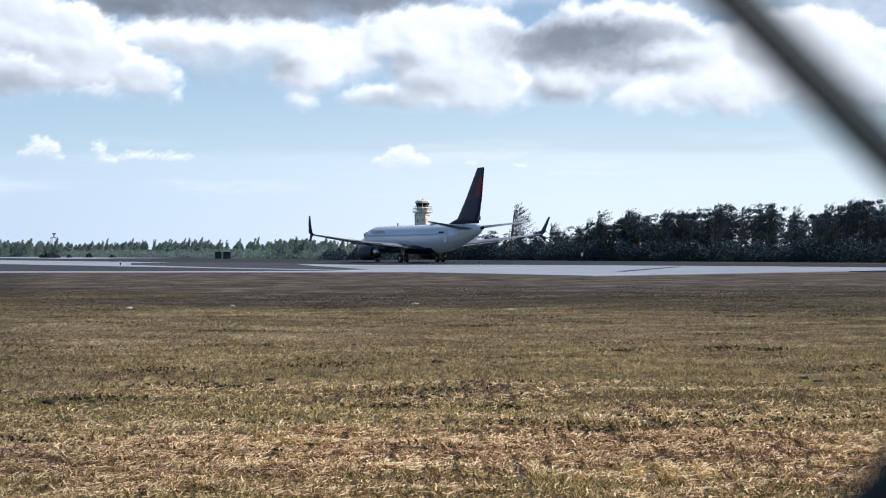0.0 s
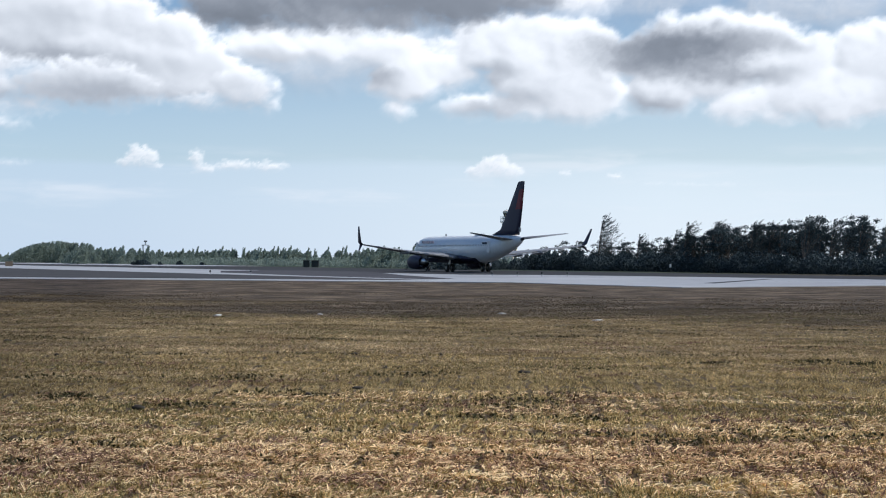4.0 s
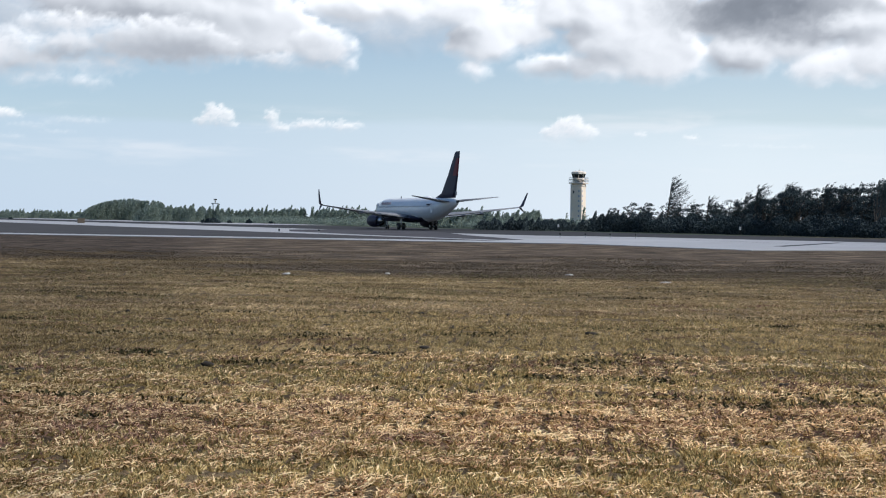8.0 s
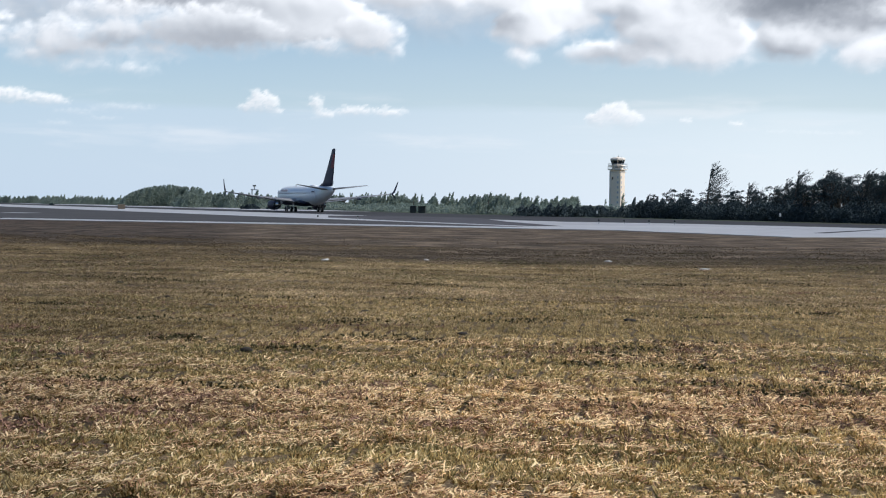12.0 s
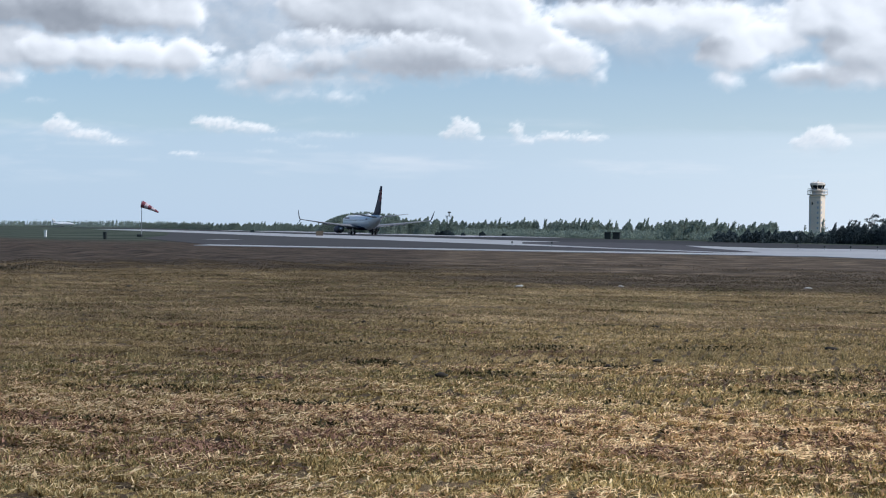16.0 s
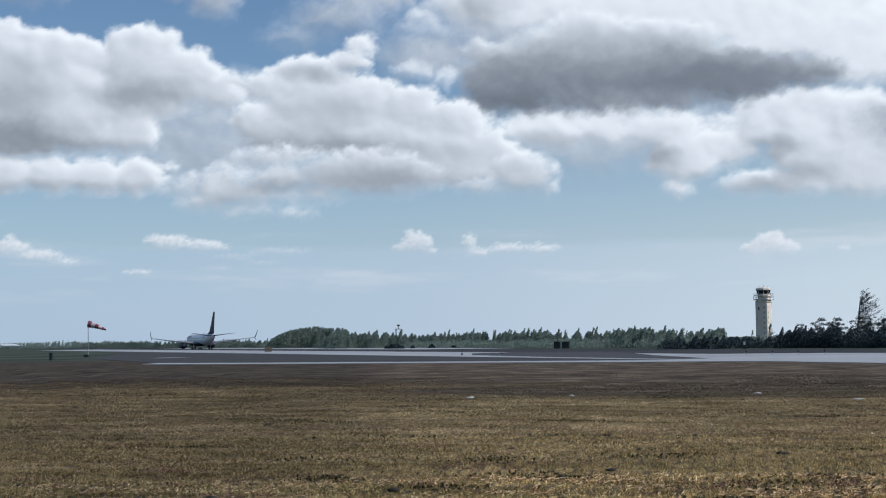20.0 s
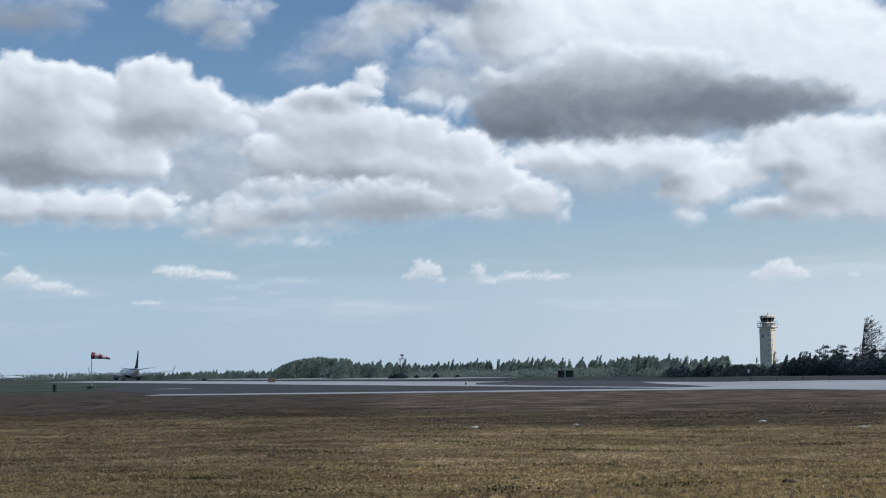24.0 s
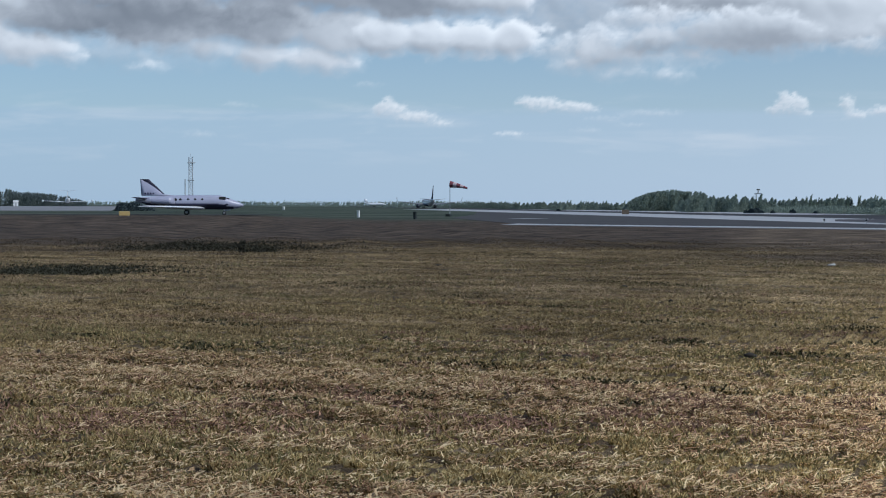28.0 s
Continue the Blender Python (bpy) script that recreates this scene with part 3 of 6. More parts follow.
def cloud_material(name, strength, haze):
    """Sun-lit cumulus against the sky: blue-grey bases to white heads; the low layer stands in the haze over the horizon."""
    m, nodes, links, bsdf = material(name)
    nodes.remove(bsdf)

    def attribute(key):
        n = nodes.new("ShaderNodeAttribute")
        n.attribute_name = key
        return n.outputs["Fac"]

    shade = ramp(nodes, [(0.0, (0.13, 0.145, 0.17)), (0.22, (0.235, 0.255, 0.29)), (0.45, (0.40, 0.42, 0.455)), (0.65, (0.60, 0.62, 0.65)), (0.82, (0.82, 0.83, 0.85)), (1.0, (1.0, 1.0, 0.995))])
    links.new(attribute("tone"), shade.inputs[0])
    em = nodes.new("ShaderNodeEmission")
    em.inputs["Strength"].default_value = strength
    links.new(shade.outputs[0], em.inputs["Color"])
    behind = nodes.new("ShaderNodeBsdfTransparent").outputs[0]
    if haze:
        uv = nodes.new("ShaderNodeUVMap")
        apart = nodes.new("ShaderNodeSeparateXYZ")
        links.new(uv.outputs[0], apart.inputs[0])
        stretched = nodes.new("ShaderNodeMapping")
        stretched.inputs["Scale"].default_value = (0.12, 0.9, 1)
        links.new(uv.outputs[0], stretched.inputs["Vector"])
        wave = noise_node(nodes, links, stretched, 1.0, 3.0, 0.5)

        def linear(source, gain, shift):
            n = nodes.new("ShaderNodeMath")
            n.operation, n.inputs[1].default_value = "MULTIPLY_ADD", gain
            links.new(source, n.inputs[0])
            if isinstance(shift, float):
                n.inputs[2].default_value = shift
            else:
                links.new(shift, n.inputs[2])
            return n.outputs[0]

        hz = nodes.new("ShaderNodeEmission")
        tint = ramp(nodes, HAZE_TINT)
        links.new(linear(apart.outputs[0], 1 / 70.0, 50 / 70.0), tint.inputs[0])
        links.new(tint.outputs[0], hz.inputs["Color"])
        amount = ramp(nodes, [(p, (v,) * 3) for p, v in HAZE_AMOUNT])
        links.new(linear(apart.outputs[1], 1 / 14.0, linear(wave.outputs["Fac"], 0.05, -0.025)), amount.inputs[0])
        mz = nodes.new("ShaderNodeMixShader")
        links.new(amount.outputs[0], mz.inputs[0])
        links.new(behind, mz.inputs[1])
        links.new(hz.outputs[0], mz.inputs[2])
        behind = mz.outputs[0]
    mx = nodes.new("ShaderNodeMixShader")
    links.new(attribute("cover"), mx.inputs[0])
    links.new(behind, mx.inputs[1])
    links.new(em.outputs[0], mx.inputs[2])
    links.new(mx.outputs[0], nodes["Material Output"].inputs["Surface"])
    return m


LOW_RATE, HIGH_RATE = 0.053, 0.072  # drift in degrees a second
HAZE_TINT = [(0.15, (0.48, 0.62, 0.77)), (0.52, (0.60, 0.71, 0.84)), (0.80, (0.82, 0.895, 0.96))]  # from west to east
HAZE_AMOUNT = [(0.0, 0.9), (0.16, 0.8), (0.235, 0.70), (0.26, 0.44), (0.70, 0.0)]  # by elevation / 14 degrees
# azimuth, elevation, half width and half height of each billow, in degrees; for the shaded bases also how deep the grey is
VEIL_BANK = [(-19.87, 7.62, 2.45, 1.84), (-20.69, 6.81, 2.45, 1.22), (-21.71, 6.4, 2.65, 1.02), (-21.7, 7.83, 1.84, 1.43), (-25.32, 6.59, 4.08, 0.61), (-5.77, 7.16, 4.08, 1.02), (-1.67, 7.62, 4.49, 0.92), (-12.35, 10.42, 2.24, 1.22), (-9.82, 11.18, 1.84, 1.22), (-16.94, 11.09, 1.63, 0.71), (-15.67, 11.9, 1.84, 1.02), (-37.52, 5.47, 4.49, 0.71), (-21.61, 6.21, 1.43, 0.82), (-6.23, 6.83, 1.84, 1.02), (-7.88, 7.82, 1.63, 0.82), (10.27, 6.35, 4.08, 1.22), (5.6, 9.3, 3.1, 1.0), (11.5, 9.0, 3.4, 1.2), (16.5, 8.6, 3.2, 1.5), (9.0, 10.2, 4.0, 1.2)]
BACK_BANK = [(-8.53, 12.57, 2.65, 1.43), (-6.03, 12.47, 3.06, 1.43), (-2.54, 12.1, 3.47, 1.43), (0.87, 11.5, 3.06, 1.63), (3.2, 10.55, 2.04, 1.84), (-11.05, 12.23, 1.63, 0.82), (-13.98, 12.79, 1.63, 0.78), (-12.43, 11.69, 1.12, 0.45), (-12.88, 9.82, 0.82, 0.37), (-11.84, 9.63, 0.78, 0.33)]
EAST_BANK = [(-7.81, 8.01, 2.24, 0.49), (-5.33, 8.05, 2.24, 0.49), (0.94, 8.1, 2.24, 0.82), (-1.07, 7.75, 1.22, 0.41), (-8.14, 7.48, 1.73, 0.69), (-6.17, 7.55, 1.53, 0.61), (-3.91, 7.51, 1.53, 0.73), (-3.13, 6.5, 1.35, 0.94), (-3.47, 5.45, 0.78, 0.41), (-1.7, 6.77, 1.27, 0.73), (-0.07, 7.54, 1.35, 0.86), (1.29, 6.87, 1.55, 1.14), (3.05, 6.79, 1.76, 1.76), (-0.74, 5.51, 1.14, 0.49), (1.24, 5.51, 1.76, 0.57), (3.01, 5.75, 1.55, 0.73), (3.87, 5.87, 1.35, 0.73)]
EAST_END = [(4.69, 5.38, 0.73, 0.33), (6.3, 6.01, 1.35, 0.82), (6.09, 7.22, 2.14, 0.94), (7.89, 6.63, 1.84, 0.94), (9.09, 5.45, 1.27, 0.61), (10.27, 5.23, 0.94, 0.45), (11.24, 5.93, 1.63, 0.94), (12.59, 5.7, 1.43, 0.94), (10.26, 7.14, 2.45, 0.94), (8.28, 7.82, 2.86, 0.94), (13.29, 5.87, 1.63, 0.94), (15.23, 5.63, 1.14, 0.94), (14.65, 7.22, 2.45, 1.14), (17.71, 6.14, 2.04, 1.35)]
DARK_BANK = [(-5.07, 9.9, 5.1, 1.06), (-9.23, 9.53, 1.88, 1.14), (-8.73, 8.57, 1.76, 0.57), (-6.55, 8.83, 2.45, 0.69), (-1.61, 9.4, 2.96, 0.82), (0.98, 9.18, 1.76, 0.49), (-10.46, 10.55, 0.65, 0.53), (-6.69, 11.12, 1.63, 0.73), (-9.88, 8.6, 1.63, 0.57), (-7.6, 8.25, 1.43, 0.29), (-5.46, 10.63, 3.88, 0.9), (1.97, 9.16, 0.94, 0.29), (0.4, 9.49, 2.35, 0.69), (-1.63, 9.03, 3.37, 0.61), (-3.67, 8.82, 3.27, 0.61)]
MIDDLE_BANK = [(-27.29, 10.36, 1.63, 0.98), (-25.71, 10.1, 1.63, 0.98), (-27.87, 9.15, 1.84, 1.76), (-26.11, 8.59, 2.14, 1.35), (-22.91, 10.25, 1.55, 1.06), (-21.69, 9.65, 1.63, 1.02), (-20.27, 9.15, 1.14, 0.61), (-23.32, 8.83, 1.76, 0.94), (-24.92, 7.6, 2.14, 0.73), (-27.09, 7.38, 1.76, 0.78), (-23.32, 7.62, 1.14, 0.73), (-27.67, 6.05, 1.14, 0.69), (-26.11, 6, 1.14, 0.69), (-24.53, 5.97, 1.14, 0.69), (-23.13, 5.99, 1.02, 0.67), (-21.88, 6.4, 0.45, 0.18)]
TALL_BANK = [(-14.96, 10.77, 0.55, 0.45), (-15.28, 10.16, 0.73, 0.47), (-16.75, 9.76, 1.35, 0.65), (-18.2, 9.26, 1.14, 0.55), (-19.44, 9.46, 0.9, 0.35), (-14.04, 9.12, 0.65, 0.47), (-16.14, 8.63, 2.14, 1.14), (-13.22, 8.38, 1.35, 0.86), (-18.63, 8.03, 1.14, 0.73), (-16.98, 7.61, 2.14, 0.86), (-14.49, 7.37, 2.55, 0.94), (-11.77, 7.84, 1.55, 0.86), (-12, 6.71, 2.65, 1.02), (-10.34, 6.63, 1.55, 0.78)]
LOW_BANK = [(-8.9, 6.08, 1.14, 0.78), (-8.28, 5.69, 0.65, 0.53), (-14.93, 6.14, 2.55, 0.86), (-17.82, 6.75, 1.76, 0.55), (-18.04, 5.97, 1.55, 0.65), (-19.88, 5.98, 0.73, 0.57), (-20.5, 5.17, 1.35, 0.51), (-19.28, 4.83, 1.35, 0.35), (-17.43, 4.77, 0.94, 0.27), (-13.48, 5.62, 1.14, 0.41), (-10.36, 5.64, 1.35, 0.41), (-18.86, 5.52, 1.63, 0.61), (-20.09, 5.57, 1.14, 0.73), (-21.31, 5.68, 1.02, 0.49), (-16.6, 5.44, 1.43, 0.49)]
TOP_BANK = [(-20.24, 12.5, 1.02, 0.94), (-21.46, 13.08, 1.14, 0.82), (-19.2, 13.21, 0.82, 0.53), (-27.49, 12.62, 2.14, 0.69), (-25.71, 13.17, 1.14, 0.45), (-11.45, 13.16, 1.84, 0.51)]
WEST_BANK = [(-40.45, 5.49, 1.67, 0.61), (-39.29, 5.23, 0.78, 0.37), (-36.33, 4.93, 0.65, 0.2), (-39.48, 6.61, 2.76, 0.78), (-35.53, 6.51, 3.27, 0.94), (-34.53, 5.73, 1.76, 0.45), (-32.1, 5.36, 1.14, 0.61), (-30.26, 5.26, 1.71, 0.55), (-29.43, 6.2, 1.55, 0.86), (-32.3, 6.57, 2.35, 0.94), (-37.51, 8.05, 4.9, 1.14), (-29.43, 8.22, 5.92, 1.14), (-42.93, 5.91, 2.04, 1.02), (-43.1, 7.45, 2.45, 1.22)]
SMALL_CUMULUS = [(-27.39, 3.44, 0.57, 0.27), (-26.5, 3.15, 0.94, 0.22), (-25.61, 2.92, 0.73, 0.14), (-21.72, 3.59, 0.86, 0.27), (-20.6, 3.48, 0.94, 0.22), (-22.33, 3.7, 0.45, 0.18), (-22.92, 2.55, 0.57, 0.12), (-12.87, 3.52, 0.57, 0.33), (-13.32, 3.33, 0.45, 0.2), (-12.35, 3.23, 0.29, 0.18), (-10.9, 3.5, 0.31, 0.31), (-10.58, 3.13, 0.45, 0.18), (-9.55, 3.29, 0.78, 0.18), (-8.27, 3.23, 0.67, 0.18), (-0.02, 3.31, 0.65, 0.33), (-0.46, 3.07, 0.67, 0.27), (0.41, 3.08, 0.57, 0.31), (2.51, 3.02, 0.22, 0.12), (2.61, 3.04, 0.18, 0.1), (4.35, 2.93, 0.35, 0.12)]
THIN_CUMULUS = [(5.77, 2.69, 0.57, 0.12), (7.17, 2.66, 0.94, 0.14), (8.27, 2.64, 0.57, 0.1), (-17.85, 3.32, 1.22, 0.2), (-34.17, 2.53, 0.57, 0.18), (-32.85, 3.6, 0.69, 0.16), (-28.14, 4.37, 0.61, 0.16), (-20.09, 2.7, 0.61, 0.16), (-18.44, 2.9, 0.94, 0.14), (-19.47, 3.14, 0.82, 0.16)]
BACK_SHADE = [(-12.71, 13.38, 2.45, 0.69, 0.32), (-13.99, 12.49, 1.22, 0.41, 0.15), (-10.85, 12.03, 1.22, 0.61, 0.18), (-9.78, 12.81, 1.22, 0.61, 0.1)]
EAST_SHADE = [(-4.15, 6.49, 0.82, 0.37, 0.22), (-5.16, 6.73, 1.02, 0.33, 0.2), (0.1, 6.73, 1.02, 0.37, 0.22), (-0.35, 5.43, 1.22, 0.37, 0.25), (-7.83, 7.23, 1.43, 0.33, 0.12), (6.29, 7.52, 2.35, 0.86, 0.5), (8.88, 7.76, 2.45, 0.45, 0.3), (9.68, 6.52, 1.43, 0.29, 0.2), (6, 5.61, 0.94, 0.37, 0.26), (1.21, 5.84, 0.82, 0.31, 0.15), (8.09, 6.69, 1.22, 0.41, 0.2), (14.65, 5.84, 0.82, 0.41, 0.1)]
DARK_SHADE = [(-4.67, 9.41, 6.12, 1.22, 0.33), (-9.24, 9.22, 2.24, 1.22, 0.3), (-7.8, 8.46, 2.45, 0.53, 0.15), (-0.82, 9.2, 4.08, 0.9, 0.34), (-9.88, 8.52, 1.63, 0.61, 0.25)]
MIDDLE_SHADE = [(-27.38, 7.37, 1.84, 0.61, 0.36), (-23.12, 8.99, 1.55, 0.53, 0.28), (-24.83, 7.04, 1.84, 0.33, 0.16), (-27.09, 9.37, 1.22, 0.82, 0.14), (-27.87, 8.56, 1.22, 0.61, 0.15), (-26.11, 5.68, 4.08, 0.2, 0.1)]
TALL_SHADE = [(-17.09, 7.07, 2.65, 0.57, 0.22), (-16.12, 9.82, 1.14, 0.29, 0.2), (-19.67, 6.9, 0.82, 0.33, 0.3), (-15.72, 8.62, 1.22, 0.37, 0.1), (-14.08, 6.95, 2.86, 0.41, 0.12)]
LOW_SHADE = [(-14.51, 6.01, 2.24, 0.49, 0.24), (-18.24, 5.68, 1.14, 0.24, 0.22), (-19.69, 5.26, 0.61, 0.29, 0.12), (-12.02, 5.78, 1.84, 0.24, 0.12)]
TOP_SHADE = [(-27.29, 12.72, 2.24, 0.73, 0.32), (-11.45, 13.36, 2.04, 0.51, 0.35), (-20.65, 12.69, 0.82, 0.51, 0.12)]
WEST_SHADE = [(-36.53, 6.73, 4.08, 0.73, 0.42), (-39.48, 6.25, 1.84, 0.37, 0.2), (-31.89, 6.37, 1.55, 0.53, 0.18), (-35.53, 5.31, 2.45, 0.24, 0.2), (-29.43, 7.31, 5.1, 0.61, 0.25)]


def build_clouds():
    azs = np.concatenate([np.linspace(-62, -43.4, 40), np.linspace(-43.3, 19.5, 960), np.linspace(19.8, 32, 26)])
    high = CloudField(azs, np.linspace(2.6, 16.0, 205))
    high.add(VEIL_BANK, [], 5, 1.2, 1.1, 0.5, 0.84, 1.2, 0.9)
    high.add(BACK_BANK, BACK_SHADE, 11, 1.1, 0.55, 0.6, 1.10)
    high.add(TOP_BANK, TOP_SHADE, 23, 0.9, 0.80, 0.5, 0.84, 1.2, 0.85)
    high.add(EAST_BANK + EAST_END, EAST_SHADE, 37, 0.85, 0.42, 1.0, 0.98)
    high.add(DARK_BANK, DARK_SHADE, 53, 1.0, 0.45, 0.3, 0.84)
    high.add(WEST_BANK, WEST_SHADE, 71, 0.9, 0.45, 0.8, 0.88)
    high.add(MIDDLE_BANK, MIDDLE_SHADE, 83, 0.8, 0.40, 0.8, 0.93, 1.3)
    high.add(TALL_BANK, TALL_SHADE, 97, 0.75, 0.40, 0.8, 0.91, 1.3)
    high.add(LOW_BANK, LOW_SHADE, 113, 0.75, 0.75, 0.6, 0.90, 1.5)
    low = CloudField(azs, np.concatenate([np.linspace(-1.5, 1.0, 8), np.linspace(1.06, 5.2, 78), np.linspace(5.4, 9.0, 12)]))
    low.haze_wisps(211)
    low.add(THIN_CUMULUS, [], 131, 0.30, 1.2, 1.0, 0.98, 1.6, 0.6, 1.1, 0.5)
    low.add([(a, e + 0.04, ra * 1.1, re * 1.4) for a, e, ra, re in SMALL_CUMULUS], [], 149, 0.27, 0.85, 1.0, 1.06, 2.3, 0.92, 1.0, 0.72)
    return (low.shell("cloud_bank_low", 4700, cloud_material("small_cumulus", 1.02, True), "small white fair-weather clouds over pale haze"),
            high.shell("cloud_bank_high", 4400, cloud_material("cumulus", 1.14, False), "large white cumulus clouds with grey undersides"))


cloud_low, cloud_high = build_clouds()

# ---- airliner: +y is forward, the origin lies on the ground between the main wheels ----
def wheel(bm_tyre, bm_rim, x, y, r, w):
    prof = ((-0.5, 0.62), (-0.5, 0.9), (-0.36, 1.0), (0.36, 1.0), (0.5, 0.9), (0.5, 0.62))
    rings = [[(x + a * w, y + b * r * math.cos(k * math.pi / 10), r + b * r * math.sin(k * math.pi / 10)) for k in range(20)] for a, b in prof]
    loft(bm_tyre, rings, False)
    rims = [[(x + a * w, y + b * r * math.cos(k * math.pi / 10), r + b * r * math.sin(k * math.pi / 10)) for k in range(20)] for a, b in ((-0.42, 0.2), (-0.34, 0.64), (0.34, 0.64), (0.42, 0.2))]
    loft(bm_rim, rims)


def gear(parent, x, y, top, r, w, gap, label, z=0.0):
    strut = part("landing_gear", rod(rod(bmesh.new(), (x, y, r + z), (x, y - 0.1, top), 0.11, 0.14), (x - gap, y, r + z), (x + gap, y, r + z), 0.07), METAL, parent, label)
    b = bmesh.new()
    rod(b, (x, y + 0.1, r + z + 0.25), (x, y + 1.1, top), 0.05)
    part("drag_brace", b, METAL, strut)
    for s in (-1, 1):
        t, q = bmesh.new(), bmesh.new()
        wheel(t, q, x + s * gap, y, r, w)
        bmesh.ops.translate(t, verts=t.verts[:], vec=(0, 0, z))
        bmesh.ops.translate(q, verts=q.verts[:], vec=(0, 0, z))
        one = part("wheel", t, RUBBER, strut, "black rubber tyre", True)
        part("rim", q, METAL, one, "grey metal rim", True)
    return strut


def wing_skin(sections, thick):
    return loft(bmesh.new(), [foil(p, c, th) for (p, c), th in zip(sections, thick)])


def build_airliner():
    root = empty("airliner", Matrix(), "white twin-jet airliner with navy and red tail fin on the runway", "airplane")
    ys = (19.7, 19.55, 19.2, 18.6, 17.7, 16.6, 15.3, 13.8, 8.0, 0.0, -6.0, -9.0, -12.0, -14.5, -16.8, -18.2, -18.5)
    cz = (2.75, 2.76, 2.8, 2.9, 3.05, 3.2, 3.28, 3.3, 3.3, 3.3, 3.32, 3.45, 3.72, 4.02, 4.34, 4.55, 4.6)
    rx = (0.06, 0.35, 0.72, 1.08, 1.42, 1.68, 1.83, 1.88, 1.88, 1.88, 1.86, 1.74, 1.4, 1.04, 0.66, 0.34, 0.12)
    rz = (0.06, 0.36, 0.74, 1.12, 1.5, 1.8, 1.96, 2.0, 2.0, 2.0, 1.98, 1.83, 1.5, 1.14, 0.76, 0.42, 0.16)
    bm = loft(bmesh.new(), [hoop(y, 0, z, a, b, 36) for y, z, a, b in zip(ys, cz, rx, rz)])
    for f in bm.faces:  # the navy belly
        c = f.calc_center_median()
        k = np.interp(c.y, ys[::-1], cz[::-1])
        h = np.interp(c.y, ys[::-1], rz[::-1])
        if c.z < k - float(np.interp(c.y, (-7.0, -2.0, 12.0, 17.0), (1.0, 0.62, 0.62, 0.95))) * h:
            f.material_index = 1
    part("fuselage", bm, [HULL, NAVY], root, "glossy white fuselage with a navy belly", True)
    bm = loft(bmesh.new(), [hoop(y, 0, 1.95, a, b, 24) for y, a, b in ((8.4, 0.3, 0.1), (7.0, 1.75, 0.62), (3.0, 2.1, 0.8), (-1.5, 2.05, 0.78), (-4.2, 1.5, 0.5), (-5.6, 0.3, 0.1))])
    part("wing_fairing", bm, NAVY, root, "navy belly fairing", True)
    for s in (-1, 1):
        wing = part("wing", wing_skin([((s * 1.2, 6.9, 2.05), 8.3), ((s * 5.8, 4.2, 2.5), 5.4), ((s * 11.8, 1.1, 3.15), 3.4), ((s * 17.5, -1.85, 3.9), 1.65)], (0.13, 0.12, 0.11, 0.10)), WING, root, "grey swept wing", True)
        b = loft(bmesh.new(), [foil(p, c, 0.09, a) for p, c, a in (((s * 17.48, -1.87, 3.9), 1.62, "z"), ((s * 17.85, -2.2, 4.15), 1.4, "x"), ((s * 18.15, -2.9, 5.25), 1.0, "x"), ((s * 18.4, -3.7, 6.4), 0.55, "x"))])
        part("winglet", b, NAVY, wing, "upswept navy winglet", True)
        b = loft(bmesh.new(), [foil(p, c, 0.09, "x") for p, c in (((s * 17.6, -2.1, 3.87), 1.2), ((s * 18.15, -3.1, 3.0), 0.45))])
        part("lower_blade", b, NAVY, wing, "small downswept winglet blade")
        for x, y, w in ((3.3, -2.0, 1.6), (7.4, -2.3, 2.0), (10.6, -2.6, 1.8)):
            zz = 2.1 + (x - 1.2) * 0.105
            b = loft(bmesh.new(), [hoop(yy, s * x, zz - 0.28, a, a * 1.4, 10) for yy, a in ((y + w * 1.6, 0.05), (y + w, 0.2), (y - 0.2, 0.2), (y - w * 0.6, 0.04))])
            part("flap_fairing", b, WING, wing)
        b = bmesh.new()
        loft(b, [foil((s * 2.2, -1.3, 1.95), 1.5, 0.10), foil((s * 5.6, -1.25, 2.30), 1.4, 0.10), foil((s * 10.8, -1.95, 2.88), 0.95, 0.10)])
        part("flap", b, WING, wing, "lowered grey flap")
        b = loft(bmesh.new(), [hoop(y, s * 4.83, 1.40 if y > 5 else 1.5, a, a * 0.97, 28) for y, a in ((9.55, 0.86), (9.7, 0.92), (9.6, 0.99), (9.0, 1.08), (7.8, 1.12), (6.2, 1.02), (5.2, 0.86))], False)
        eng = part("engine", b, NAVY, wing, "navy jet engine nacelle", True)
        part("intake_lip", loft(bmesh.new(), [hoop(y, s * 4.83, 1.40, a, a * 0.97, 28) for y, a in ((9.52, 0.87), (9.72, 0.93), (9.58, 1.01))], False), METAL, eng, "polished intake lip", True)
        part("fan", loft(bmesh.new(), [hoop(y, s * 4.83, 1.40, a, a, 24) for y, a in ((9.1, 0.02), (8.7, 0.22), (8.6, 0.88), (8.5, 0.88))]), HOLLOW, eng)
        part("exhaust", loft(bmesh.new(), [hoop(y, s * 4.83, 1.5, a, a, 24) for y, a in ((6.2, 0.6), (5.1, 0.56), (4.3, 0.42), (3.5, 0.06))]), METAL, eng, "bare metal exhaust cone", True)
        part("pylon", loft(bmesh.new(), [[(s * 4.83 + d, y, z) for d, y, z in ((-0.14, 8.0, z0), (0.14, 8.0, z0), (0.16, 3.8, z1), (-0.16, 3.8, z1))] for z0, z1 in ((2.35, 2.0), (2.75, 2.55))]), WING, eng)
        stab = part("tailplane", wing_skin([((s * 0.55, -12.6, 4.55), 4.3), ((s * 7.15, -16.9, 5.4), 1.5)], (0.10, 0.09)), WING, root, "grey tailplane", True)
